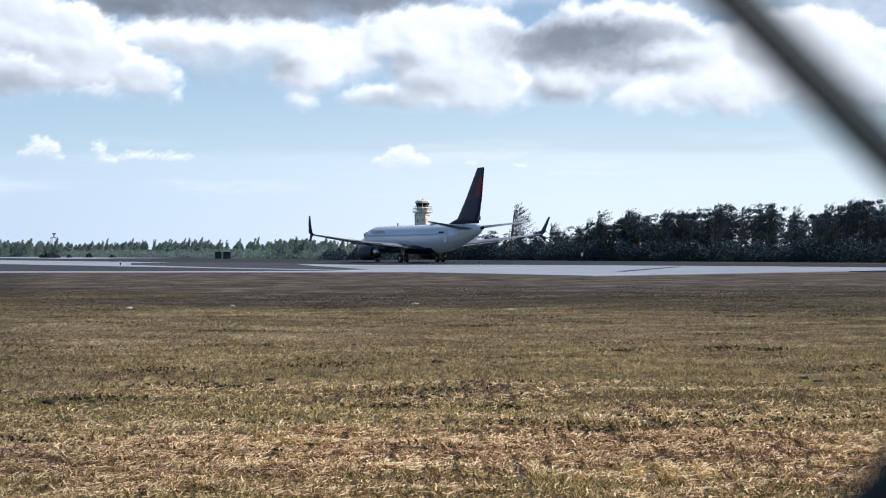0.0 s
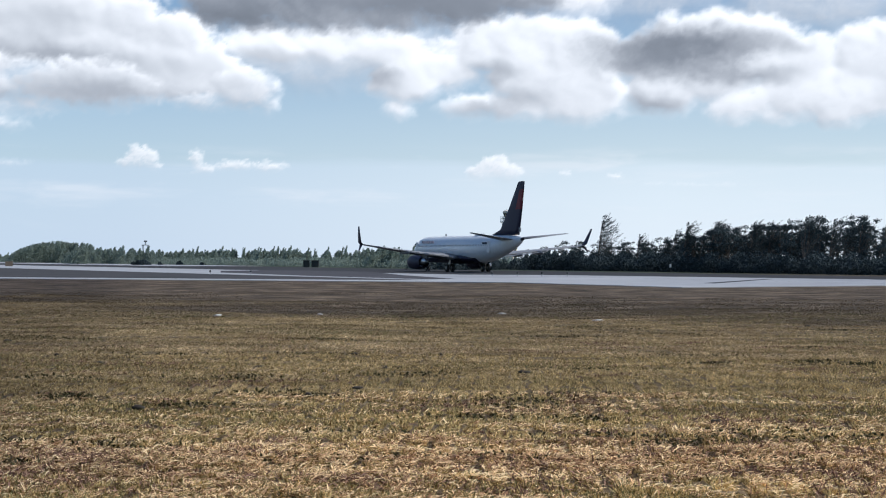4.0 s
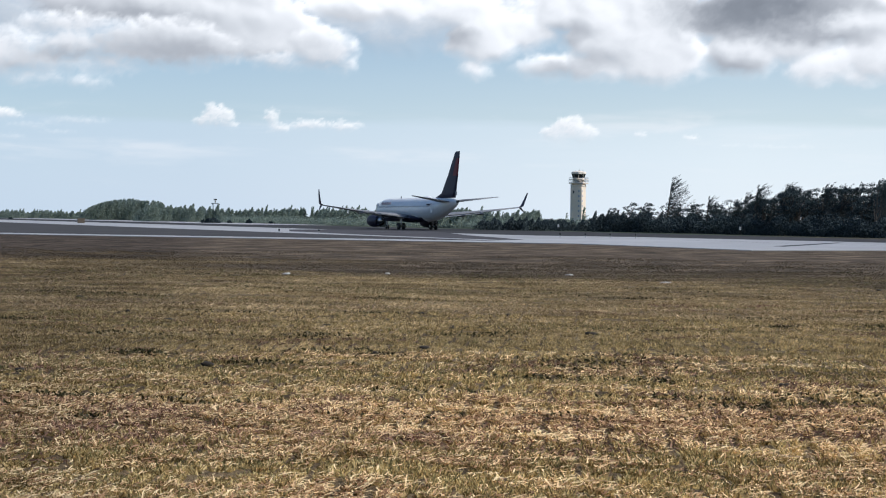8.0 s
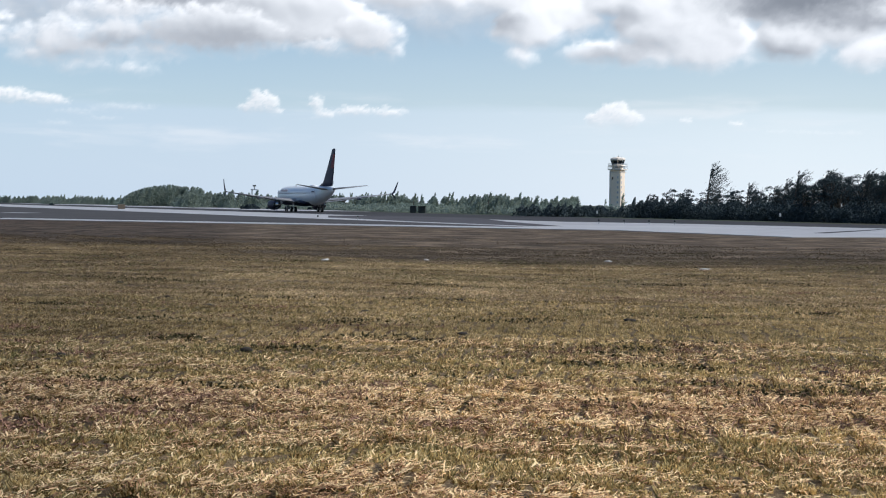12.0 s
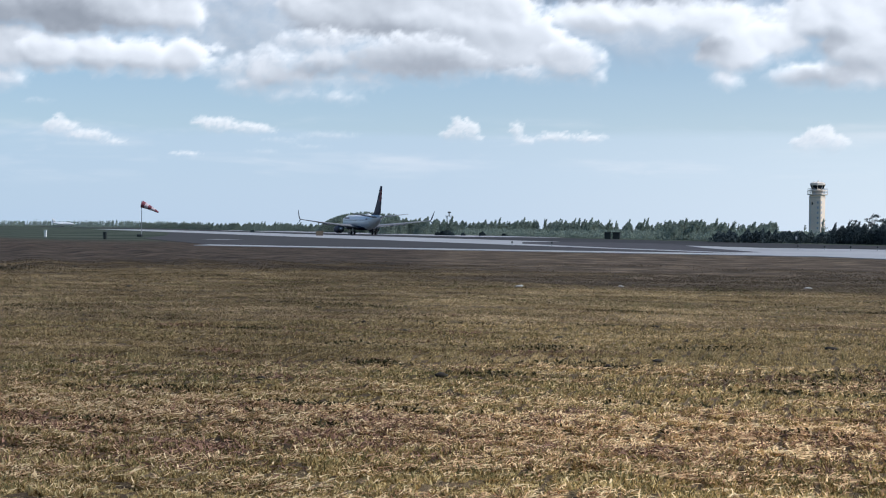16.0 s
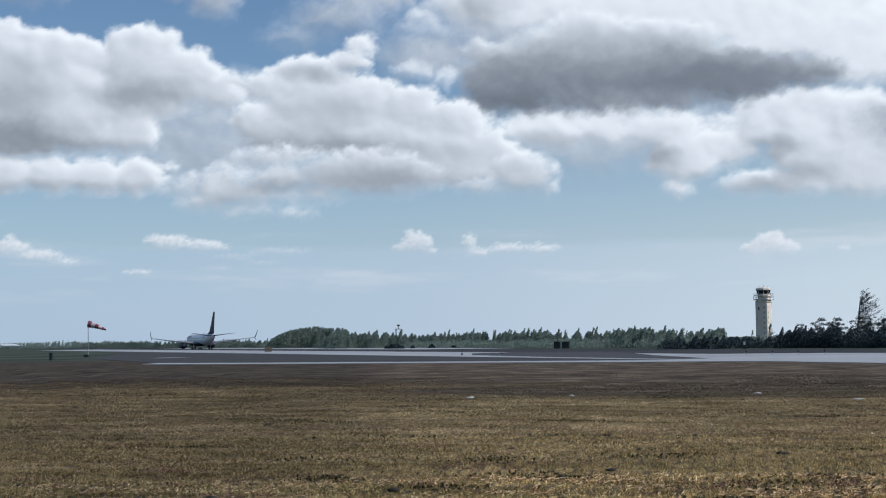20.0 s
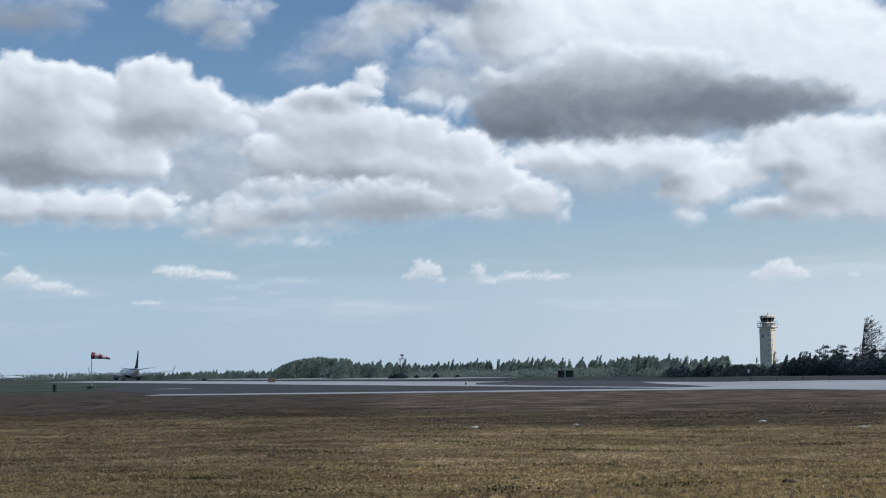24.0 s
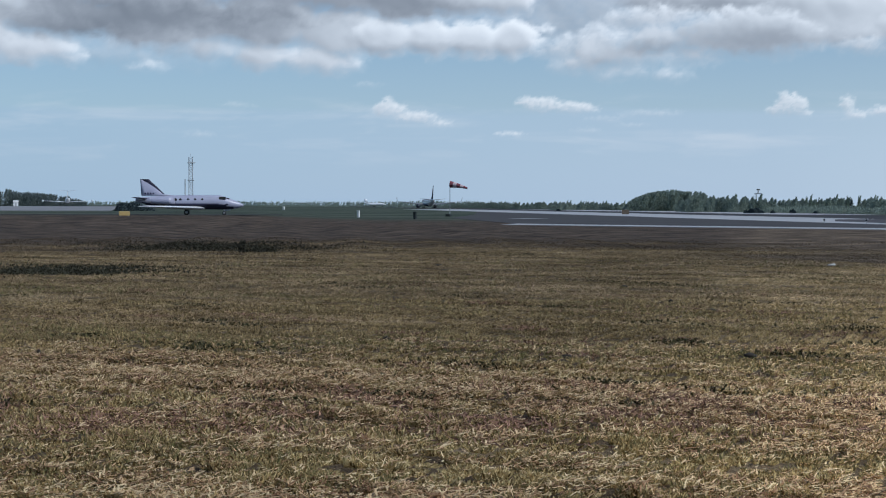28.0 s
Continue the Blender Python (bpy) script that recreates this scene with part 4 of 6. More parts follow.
        part("elevator", loft(bmesh.new(), [foil((s * 1.2, -16.0, 4.62), 1.0, 0.05), foil((s * 7.0, -18.0, 5.38), 0.5, 0.05)]), WING, stab)
    fin = [((0, -8.2, 5.2), 9.4, 0.03), ((0, -11.3, 5.95), 6.5, 0.085), ((0, -12.54, 7.2), 5.6, 0.085), ((0, -14.0, 8.7), 4.55, 0.085), ((0, -15.1, 10.0), 3.68, 0.085), ((0, -16.3, 11.4), 2.75, 0.085), ((0, -17.1, 12.35), 2.1, 0.085), ((0, -17.5, 12.5), 1.6, 0.05)]
    bm = loft(bmesh.new(), [foil(p, c, th, "x") for p, c, th in fin])
    for f in bm.faces:  # plain red shapes on the rear half
        c = f.calc_center_median()
        aft = (np.interp(c.z, (5.95, 12.35), (-11.3, -17.1)) - c.y) / np.interp(c.z, (5.95, 12.35), (6.5, 2.1))
        if 8.7 < c.z < 11.4 and aft > 0.5:
            f.material_index = 1
    tail = part("tail_fin", bm, [NAVY, RED], root, "navy tail fin with red shapes", True)
    part("rudder_edge", box(bmesh.new(), (-0.05, -18.0, 5.6), (0.05, -17.4, 6.2), 0.01), WING, tail)
    # windows, doors and small fittings
    b = bmesh.new()
    for y in np.arange(14.6, -11.5, -0.508):
        for s in (-1, 1):
            a = np.interp(y, ys[::-1], rx[::-1])
            box(b, (s * (a - 0.08), y - 0.10, 3.72), (s * (a * 0.988), y + 0.10, 3.95))
    w = part("cabin_windows", b, SHADED_GLASS, root, "row of small dark cabin windows")
    tagged(w, kind="stuff")
    for x0, y0, z0, x1, y1, z1 in ((-0.95, 17.5, 3.75, -0.06, 18.0, 4.2), (0.06, 17.5, 3.75, 0.95, 18.0, 4.2), (-1.5, 16.8, 3.75, -1.05, 17.4, 4.25), (1.05, 16.8, 3.75, 1.5, 17.4, 4.25)):
        part("cockpit_window", box(bmesh.new(), (x0, y0, z0), (x1, y1, z1), 0.06), GLASS_DARK, root)
    for s in (-1, 1):
        for y in (15.6, -10.6):
            a = np.interp(y, ys[::-1], rx[::-1])
            part("door", box(bmesh.new(), (s * (a - 0.1), y - 0.42, 2.75), (s * (a + 0.012), y + 0.42, 4.45), 0.04), HULL, root, "white cabin door")
        for k in range(5):
            part("title_bar", box(bmesh.new(), (s * 1.60, 13.6 - k * 0.95, 4.25), (s * 1.79, 13.0 - k * 0.95, 4.62)), TITLE, root, "grey bar of a title on the hull")
        for k in range(5):
            part("registration_bar", box(bmesh.new(), (s * 1.50, -8.9 - k * 0.3, 4.0), (s * 1.70, -9.1 - k * 0.3, 4.25)), NAVY, root, "small dark bar on the hull")
    part("antenna_dome", loft(bmesh.new(), [hoop(y, 0, 5.26, a, b2, 14) for y, a, b2 in ((-3.2, 0.1, 0.05), (-3.8, 0.6, 0.28), (-5.2, 0.65, 0.3), (-6.4, 0.1, 0.05))]), HULL, root, "white antenna dome", True)
    part("blade_antenna", box(bmesh.new(), (-0.03, 8.0, 5.2), (0.03, 8.4, 5.65), 0.01), WING, root)
    part("tail_exhaust", loft(bmesh.new(), [hoop(y, 0, 4.6, a, a, 14) for y, a in ((-18.4, 0.24), (-18.75, 0.2), (-18.6, 0.14))]), HOLLOW, root)
    gear(root, -2.86, 0.0, 2.3, 0.565, 0.40, 0.43, "main landing gear leg")
    gear(root, 2.86, 0.0, 2.3, 0.565, 0.40, 0.43, "main landing gear leg")
    gear(root, 0.0, 15.6, 1.9, 0.345, 0.2, 0.2, "nose landing gear leg")
    return root


airliner = build_airliner()


# ---- business jet on the western taxiway ----
def build_jet():
    root = empty("business_jet", Matrix.Translation(polar(-33.9, 205, 0.36)) @ pose(0, 0, 0, 0, 0, JET_TURN), "small white business jet with navy stripes standing on the taxiway", "airplane")
    ys = (7.2, 7.05, 6.6, 5.9, 5.0, 4.2, 3.2, 0.0, -2.5, -4.5, -5.8, -6.6)
    cz = (1.62, 1.62, 1.66, 1.74, 1.88, 1.98, 2.0, 2.0, 2.02, 2.12, 2.25, 2.32)
    rx = (0.03, 0.16, 0.38, 0.58, 0.72, 0.8, 0.82, 0.82, 0.78, 0.58, 0.34, 0.14)
    rz = (0.03, 0.16, 0.38, 0.58, 0.8, 0.92, 0.92, 0.92, 0.86, 0.64, 0.4, 0.16)
    bm = loft(bmesh.new(), [hoop(y, 0, z, a, b, 24) for y, z, a, b in zip(ys, cz, rx, rz)])
    for f in bm.faces:
        c = f.calc_center_median()
        k = np.interp(c.y, ys[::-1], cz[::-1])
        if c.z < k - 0.30 and c.y < 6.2:
            f.material_index = 1
    part("fuselage", bm, [SHADED_JET_PAINT, NAVY], root, "white hull with a navy belly", True)
    b = bmesh.new()
    for s in (-1, 1):
        for y0, y1, a in ((-3.4, -1.0, 0.775), (-1.0, 4.0, 0.80), (4.0, 5.2, 0.70)):
            box(b, (s * (a - 0.12), y0, 1.66), (s * (a + 0.02), y1, 1.84))
    part("stripe", b, NAVY, root, "navy stripe along the hull")
    for s in (-1, 1):
        wing = part("wing", wing_skin([((s * 0.5, 2.3, 1.20), 3.6), ((s * 6.6, -4.4, 1.45), 1.6)], (0.14, 0.12)), HULL, root, "white swept wing", True)
        part("leading_edge", loft(bmesh.new(), [foil((s * 0.8, 2.05, 1.21), 0.35, 0.3), foil((s * 6.55, -4.3, 1.45), 0.2, 0.3)]), METAL, wing)
        eng = part("engine", loft(bmesh.new(), [hoop(y, s * 1.22, 2.2, a, a, 18) for y, a in ((-1.7, 0.36), (-1.6, 0.42), (-2.4, 0.48), (-3.6, 0.46), (-4.6, 0.34))], False), SHADED_JET_PAINT, root, "white engine nacelle beside the tail", True)
        part("intake", loft(bmesh.new(), [hoop(y, s * 1.22, 2.2, a, a, 18) for y, a in ((-1.85, 0.05), (-1.95, 0.37), (-2.1, 0.37))]), HOLLOW, eng)
        part("engine_exhaust", loft(bmesh.new(), [hoop(y, s * 1.22, 2.2, a, a, 18) for y, a in ((-4.3, 0.34), (-4.75, 0.3), (-4.6, 0.2))]), METAL, eng)
        part("tailplane", wing_skin([((s * 0.15, -4.9, 2.5), 1.8), ((s * 2.7, -6.1, 2.62), 0.9)], (0.09, 0.08)), SHADED_JET_PAINT, root, "white tailplane", True)
        for y in (1.9, 1.0, 0.1, -0.9, -1.5):
            part("cabin_window", loft(bmesh.new(), [[(s * x, y + 0.17 * math.cos(a), 2.32 + 0.2 * math.sin(a)) for a in np.linspace(0, 2 * math.pi, 12, False)] for x in (0.66, 0.775)]), GLASS_DARK, root)
        part("cockpit_window", box(bmesh.new(), (s * 0.34, 4.05, 2.34), (s * 0.74, 4.9, 2.72), 0.05), GLASS_DARK, root)
        part("windscreen", box(bmesh.new(), (s * 0.02, 4.85, 2.25), (s * 0.46, 5.35, 2.55), 0.04), GLASS_DARK, root)
    fin = part("tail_fin", loft(bmesh.new(), [foil(p, c, 0.09, "x") for p, c in (((0, -0.9, 2.82), 4.9), ((0, -3.0, 3.05), 2.9), ((0, -5.0, 4.95), 1.0))]), SHADED_JET_PAINT, root, "white tail fin", True)
    part("fin_leading_edge", loft(bmesh.new(), [foil(p, c, 0.2, "x") for p, c in (((0, -2.9, 3.05), 0.6), ((0, -4.9, 4.97), 1.12))]), NAVY, fin, "navy fin edge")
    for k in range(5):
        b = bmesh.new()
        box(b, (-0.15, -3.9 - k * 0.34, 3.0), (0.15, -4.1 - k * 0.34, 3.24))
        part("tail_mark", b, NAVY, fin)
    part("door", box(bmesh.new(), (-0.84, 3.0, 1.4), (-0.79, 3.7, 2.75), 0.03), SHADED_JET_PAINT, root)
    gear(root, -1.1, -0.1, 1.3, 0.33, 0.24, 0.17, "main landing gear leg", 0.36)
    gear(root, 1.1, -0.1, 1.3, 0.33, 0.24, 0.17, "main landing gear leg", 0.36)
    gear(root, 0.0, 4.7, 1.3, 0.25, 0.14, 0.1, "nose landing gear leg", 0.36)
    part("nose_gear_door", box(bmesh.new(), (-0.12, 4.75, 0.95), (0.12, 5.5, 1.3), 0.03), SHADED_JET_PAINT, root, "white nose gear door")
    return root


JET_TURN = -58.0  # heading
build_jet()


# ---- control tower ----
def ring8(r, z, turn=22.5):
    return [(r * math.cos(radians(turn + 45 * k)), r * math.sin(radians(turn + 45 * k)), z) for k in range(8)]


def build_tower():
    root = empty("control_tower", Matrix.Translation(polar(0.0, 880, 0)) @ pose(0, 0, 0, 0, 0, -24) @ Matrix.Diagonal((1.0, 1.0, 1.07, 1.0)), "tall cream control tower with a glazed cab", "control tower")
    w = 3.2
    shaft = part("shaft", box(bmesh.new(), (-w, -w, 0), (w, w, 20.4), 0.35), TOWER_WALL, root, "cream rendered shaft")
    part("corner_strip", box(bmesh.new(), (-w - 0.25, -w - 0.25, 0), (-w + 0.9, -w + 0.9, 20.2), 0.1), TOWER_TRIM, shaft)
    part("stair_bay", box(bmesh.new(), (0.7, -w - 0.3, 0), (w + 0.3, -w + 0.4, 18.2), 0.12), TOWER_WALL, shaft, "shallow projecting stair bay")
    for k in range(6):
        for lo, hi in (((w - 0.05, -2.2, 3.0 + 2.6 * k), (w + 0.06, -1.2, 4.2 + 2.6 * k)), ((1.3, -w - 0.36, 3.0 + 2.6 * k), (2.2, -w - 0.2, 4.1 + 2.6 * k))):
            part("window", box(bmesh.new(), lo, hi, 0.03), SHADED_GLASS, shaft, "small grey shaft window")
    part("window", box(bmesh.new(), (-2.0, -w - 0.06, 15.4), (-1.2, -w + 0.05, 16.8), 0.03), GLASS_DARK, shaft, "small dark shaft window")
    part("lower_band", box(bmesh.new(), (-w - 0.3, -w - 0.3, 19.0), (w + 0.3, w + 0.3, 19.5), 0.1), TOWER_TRIM, root)
    part("gallery", box(bmesh.new(), (-w - 1.0, -w - 1.0, 20.4), (w + 1.0, w + 1.0, 21.1), 0.15), TOWER_TRIM, root, "projecting gallery slab")
    part("upper_gallery", box(bmesh.new(), (-w - 0.9, -w - 0.9, 22.5), (w + 0.9, w + 0.9, 22.85), 0.1), TOWER_TRIM, root, "narrow upper gallery slab")
    e = w + 0.85
    for s in (-1, 1):
        for q in (-1, 0, 1):
            for x, y in {(s * e, q * e), (q * e, s * e)}:
                part("gallery_post", rod(bmesh.new(), (x, y, 21.1), (x, y, 22.5), 0.10, seg=6), STEEL, root)
                part("rail_post", rod(bmesh.new(), (x, y, 22.85), (x, y, 23.75), 0.05, seg=6), STEEL, root)
    for z, r in ((21.7, 0.05), (22.2, 0.05), (23.3, 0.04), (23.75, 0.05)):
        b = bmesh.new()
        for s in (-1, 1):
            rod(b, (-e, s * e, z), (e, s * e, z), r, seg=6)
            rod(b, (s * e, -e, z), (s * e, e, z), r, seg=6)
        part("gallery_rail", b, STEEL, root)
    part("cab_base", loft(bmesh.new(), [ring8(3.1, 21.1), ring8(3.15, 23.3)]), TOWER_TRIM, root, "pale cab wall")
    part("cab_glass", loft(bmesh.new(), [ring8(3.1, 23.3), ring8(3.8, 25.4)]), GLASS_DARK, root, "dark outward-leaning cab windows")
    for k in range(8):
        a, c = ring8(3.15, 23.3)[k], ring8(3.87, 25.4)[k]
        part("mullion", rod(bmesh.new(), a, c, 0.09), TOWER_TRIM, root)
    part("roof", loft(bmesh.new(), [ring8(3.95, 25.4), ring8(4.15, 25.6), ring8(4.1, 26.4), ring8(3.2, 26.9), ring8(1.2, 27.1)]), TOWER_TRIM, root, "pale flat roof")
    part("beacon", rod(bmesh.new(), (0.3, 0, 27.0), (0.3, 0, 27.7), 0.4), TOWER_TRIM, root)
    for x, z in ((0.3, 28.6), (-2.2, 27.9), (2.4, 27.9)):
        part("aerial", rod(bmesh.new(), (x, 0, 26.7), (x, 0, z), 0.06), STEEL, root)
    return root


build_tower()


# ---- trees ----
rng = np.random.default_rng(7)


def leaf_mesh(name, centres, size, mat, droop=0.0, narrow=1.0, along=None):
    """Many small leaf blades as one mesh; along: the way each one points."""
    k = len(centres)
    a = rng.normal(size=(k, 3))
    a /= np.linalg.norm(a, axis=1)[:, None]
    if along is not None:
        a = along + 0.35 * a
        a /= np.linalg.norm(a, axis=1)[:, None]
    elif droop:
        a[:, 2] = np.abs(a[:, 2]) * 0.6 + droop
        a[:, 0] += 0.35
        a /= np.linalg.norm(a, axis=1)[:, None]
    b = np.cross(a, rng.normal(size=(k, 3)))
    b /= np.linalg.norm(b, axis=1)[:, None]
    s = size * rng.uniform(0.55, 1.45, (k, 1))
    p0, p1, p2, p3 = centres - a * s, centres + b * s * narrow, centres + a * s, centres - b * s * narrow
    co = np.stack([p0, p1, p2, p3], 1).reshape(-1, 3)
    me = bpy.data.meshes.new(name)
    me.vertices.add(4 * k)
    me.vertices.foreach_set("co", co.ravel())
    me.loops.add(4 * k)
    me.loops.foreach_set("vertex_index", np.arange(4 * k))
    me.polygons.add(k)
    me.polygons.foreach_set("loop_start", np.arange(k) * 4)
    me.update(calc_edges=True)
    me.materials.append(mat)
    return me


def branch_points(kind, h, k, spread):
    """Leaf places of one crown with the way they point, and its limbs as (from, to, radius)."""
    pts, ways, limbs = [], [], []
    if kind == "pine":  # casuarina: feathery plumes combed up and over by the wind
        lean = rng.uniform(0.05, 0.16)
        plumes = int(rng.integers(26, 34))
        for i in range(plumes):
            z = h * rng.uniform(0.10, 0.92)
            reach = h * spread * (1.75 - 1.25 * z / h) * rng.uniform(0.6, 1.3)
            ang = rng.uniform(0, 2 * math.pi)
            s = Vector((lean * z, 0, z))
            way = Vector((0.6 * math.cos(ang) + 0.7, 0.6 * math.sin(ang), rng.uniform(0.6, 1.5))).normalized()
            e = s + way * reach * 1.5
            limbs.append((s, e, 0.025))
            m = int(k / plumes)
            t = rng.uniform(0, 1, m) ** 0.8
            bow = np.stack([0.25 * reach * t * t, 0 * t, 0.1 * reach * t], -1)
            q = np.array(s)[None] + np.array(e - s)[None] * t[:, None] + bow
            pts.append(q + rng.normal(size=(m, 3)) * (0.05 + 0.20 * (1 - t) * t * 2)[:, None] * reach * 0.75)
            ways.append(np.tile(np.array(way + Vector((0.25, 0, 0))), (m, 1)))
        m = k // 14
        z = h * rng.uniform(0.78, 1.04, m)
        pts.append(np.stack([lean * z * 1.12, 0 * z, z], -1) + rng.normal(size=(m, 3)) * 0.11)
        ways.append(np.tile(np.array((0.4, 0, 1.0)), (m, 1)))
    else:  # broad scrub tree: airy clumps at the ends of forking limbs, with the sky between them
        for i in range(rng.integers(22, 30)):
            ang, z = rng.uniform(0, 2 * math.pi), h * rng.uniform(0.42, 1.0)
            reach = h * rng.uniform(0.04, 0.30)
            s = Vector((0, 0, z * 0.6))
            e = Vector((math.cos(ang) * reach, math.sin(ang) * reach, z))
            limbs.append((s, e, 0.05))
            r = h * rng.uniform(0.035, 0.085)
            q = rng.normal(size=(k // 24, 3))
            q = q / np.linalg.norm(q, axis=1)[:, None] * rng.uniform(0.1, 1.0, (len(q), 1)) ** 0.45
            q *= 1 + 0.25 * np.sin(5 * q[:, :1] + 4 * q[:, 1:2] + i)
            pts.append(np.array(e) + q * np.array([r * 1.35, r * 1.35, r * 0.8]))
            ways.append(rng.normal(size=(len(q), 3)))
    return np.concatenate(pts), np.concatenate(ways), limbs


def build_tree(kind, h, k, mat, size, spread=0.12):
    pts, ways, limbs = branch_points(kind, h, k, spread)
    pine = kind == "pine"
    root = new("casuarina_tree" if pine else "scrub_tree")
    b = bmesh.new()
    rod(b, (0, 0, -0.2), (0.10 * h * 0.5, 0, h * 0.5), 0.02 * h, 0.012 * h, 7)
    rod(b, (0.10 * h * 0.5, 0, h * 0.5), (0.10 * h * 0.9, 0, h * 0.9), 0.012 * h, 0.004 * h, 6)
    for s, e, r in limbs:
        rod(b, s, e, r, r * 0.3, 4)
    part("trunk", b, BARK, root)
    crown = new("crown", leaf_mesh("crown", pts, size, mat, 0.0, 0.16 if pine else 0.6, ways))
    crown.parent = root
    tagged(root, "feathery wind-combed casuarina tree at the airfield's edge" if pine else "dark broad-leaved scrub tree with an open crown", "tree")
    return root


def scatter_trees():
    kinds = [build_tree("pine", 7.0, 1500, LEAF_PINE, 0.22) for k in range(4)] + [build_tree("broad", 6.6, 1700, LEAF_DARK, 0.10) for k in range(4)] + [build_tree("pine", 7.0, 2200, LEAF_DARK, 0.13, 0.23) for k in range(2)]
    used = set()

    def plant(which, n, u, s, z=0.0, group="trees along the runway"):
        m = Matrix.Translation(at(n, u, z)) @ pose(0, 0, 0, 0, 0, rng.uniform(-35, 35)) @ Matrix.Diagonal((s * rng.uniform(0.9, 1.15), s * rng.uniform(0.9, 1.15), s, 1))
        if which not in used:
            used.add(which)
            ob = kinds[which]
        else:
            ob = copy_thing(kinds[which], Matrix())
        ob.matrix_basis = m
        tagged(ob, group=group)
        return ob

    # the dark wood beyond the runway's end
    for k in range(105):
        u = rng.uniform(70, 206)
        n = rng.uniform(149, 172)
        tall = 0.58 + 0.46 * smooth(225, 165, u)
        plant(4 + rng.integers(0, 4), n, u, tall * rng.uniform(0.72, 1.16), group="dark scrub trees")
    for k in range(70):
        u = rng.uniform(70, 204)
        plant(8 + rng.integers(0, 2), rng.uniform(147, 165), u, (0.70 + 0.30 * smooth(206, 160, u)) * rng.uniform(0.8, 1.15), group="dark scrub trees")
    for k in range(22):
        plant(4 + rng.integers(0, 4), rng.uniform(149, 160), rng.uniform(200, 232), rng.uniform(0.5, 0.75), group="dark scrub trees")
    for k in range(44):  # the wood's rising end
        which = 4 + rng.integers(0, 4) if k % 3 else 8 + rng.integers(0, 2)
        u = rng.uniform(174, 212)
        plant(which, rng.uniform(148, 160), u, (0.58 + 0.42 * smooth(214, 184, u)) * rng.uniform(0.82, 1.12), group="dark scrub trees")
    # the tall ragged tree that stands alone
    plant(8, 150, 216.5, 1.28, group="dark scrub trees")
    # paler casuarinas along the runway
    for k in range(60):
        u = 262 + 260 * rng.uniform(0, 1) ** 1.2
        plant(rng.integers(0, 4) if rng.uniform() < 0.97 else 4 + rng.integers(0, 4), rng.uniform(150, 185), u, rng.uniform(0.34, 0.66), group="casuarina trees")
    for which in range(10):
        if which not in used:
            plant(which, 165, 300 + which * 9, 0.7)


scatter_trees()


def far_wood(name, spans, count, size, mat, label, even=0.0):
    """Woods too far to tell tree from tree: a ragged mass and wisps of tree tops combed to one side. spans: azimuth from, to, distance, height, depth."""
    pts = []
    total = sum((b - a) * r * (h + 1) for a, b, r, h, d in spans)
    for a, b, r, h, d in spans:
        k = int(count * (b - a) * r * (h + 1) / total)
        metres = (b - a) / 57.3 * r
        crowns = max(6, int(metres / (0.25 if even else 0.5)))
        ca, cr = rng.uniform(a, b, crowns), r + rng.uniform(0, d, crowns)
        swell = 0.76 + 0.24 * patch(ca * r / 57.3, ca * 0, 9.0)
        ch = h * (swell * rng.uniform(0.74, 1.0, crowns) * (1 - even) + even * 0.97)
        if even:  # a rounded copse
            ch = ch * (1 - 0.72 * np.abs((ca - (a + b) / 2) / (b - a) * 2) ** 3.6) * (0.90 + 0.20 * patch(ca * r / 57.3, ca * 0, 3.0))
        tall = rng.uniform(0, 1, crowns) < (0.0 if even else 0.22)
        ch = np.where(tall, ch * rng.uniform(1.05, 1.30, crowns), ch)
        i = rng.integers(0, crowns, k)
        v = rng.uniform(0, 1, k) ** 0.85
        w = np.where(tall[i], 0.55, 1.5) * (1.05 - v ** 1.3)
        az = ca[i] + (rng.normal(size=k) * w * 0.6 + v * v * 0.16 * ch[i]) / r * 57.3
        rr = cr[i] + rng.normal(size=k) * 1.0
        pts.append(np.stack([rr * np.sin(np.radians(az)), rr * np.cos(np.radians(az)), v * ch[i]], -1))
    me = leaf_mesh(name, np.concatenate(pts), size, mat, 0.55, 0.35)
    return tagged(new(name, me), label, "woods", kind="stuff")


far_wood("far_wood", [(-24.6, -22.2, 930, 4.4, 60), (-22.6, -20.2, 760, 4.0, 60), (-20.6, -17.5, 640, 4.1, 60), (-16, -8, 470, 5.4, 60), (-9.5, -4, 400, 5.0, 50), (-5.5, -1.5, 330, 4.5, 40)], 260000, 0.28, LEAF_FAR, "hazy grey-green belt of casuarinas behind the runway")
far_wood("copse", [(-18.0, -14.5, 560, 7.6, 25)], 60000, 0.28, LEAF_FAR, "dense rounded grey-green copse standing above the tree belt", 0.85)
far_wood("tower_scrub", [(-3.5, 0.8, 270, 2.5, 25), (0.4, 3.2, 262, 3.6, 25)], 40000, 0.2, LEAF_DARK, "low dark scrub before the control tower")
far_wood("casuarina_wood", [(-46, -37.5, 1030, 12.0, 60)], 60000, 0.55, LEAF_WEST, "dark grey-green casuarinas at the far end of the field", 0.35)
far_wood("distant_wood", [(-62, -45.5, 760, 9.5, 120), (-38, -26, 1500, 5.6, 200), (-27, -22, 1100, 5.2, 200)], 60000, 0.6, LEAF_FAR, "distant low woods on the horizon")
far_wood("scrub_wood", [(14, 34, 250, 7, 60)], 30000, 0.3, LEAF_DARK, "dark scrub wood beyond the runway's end")


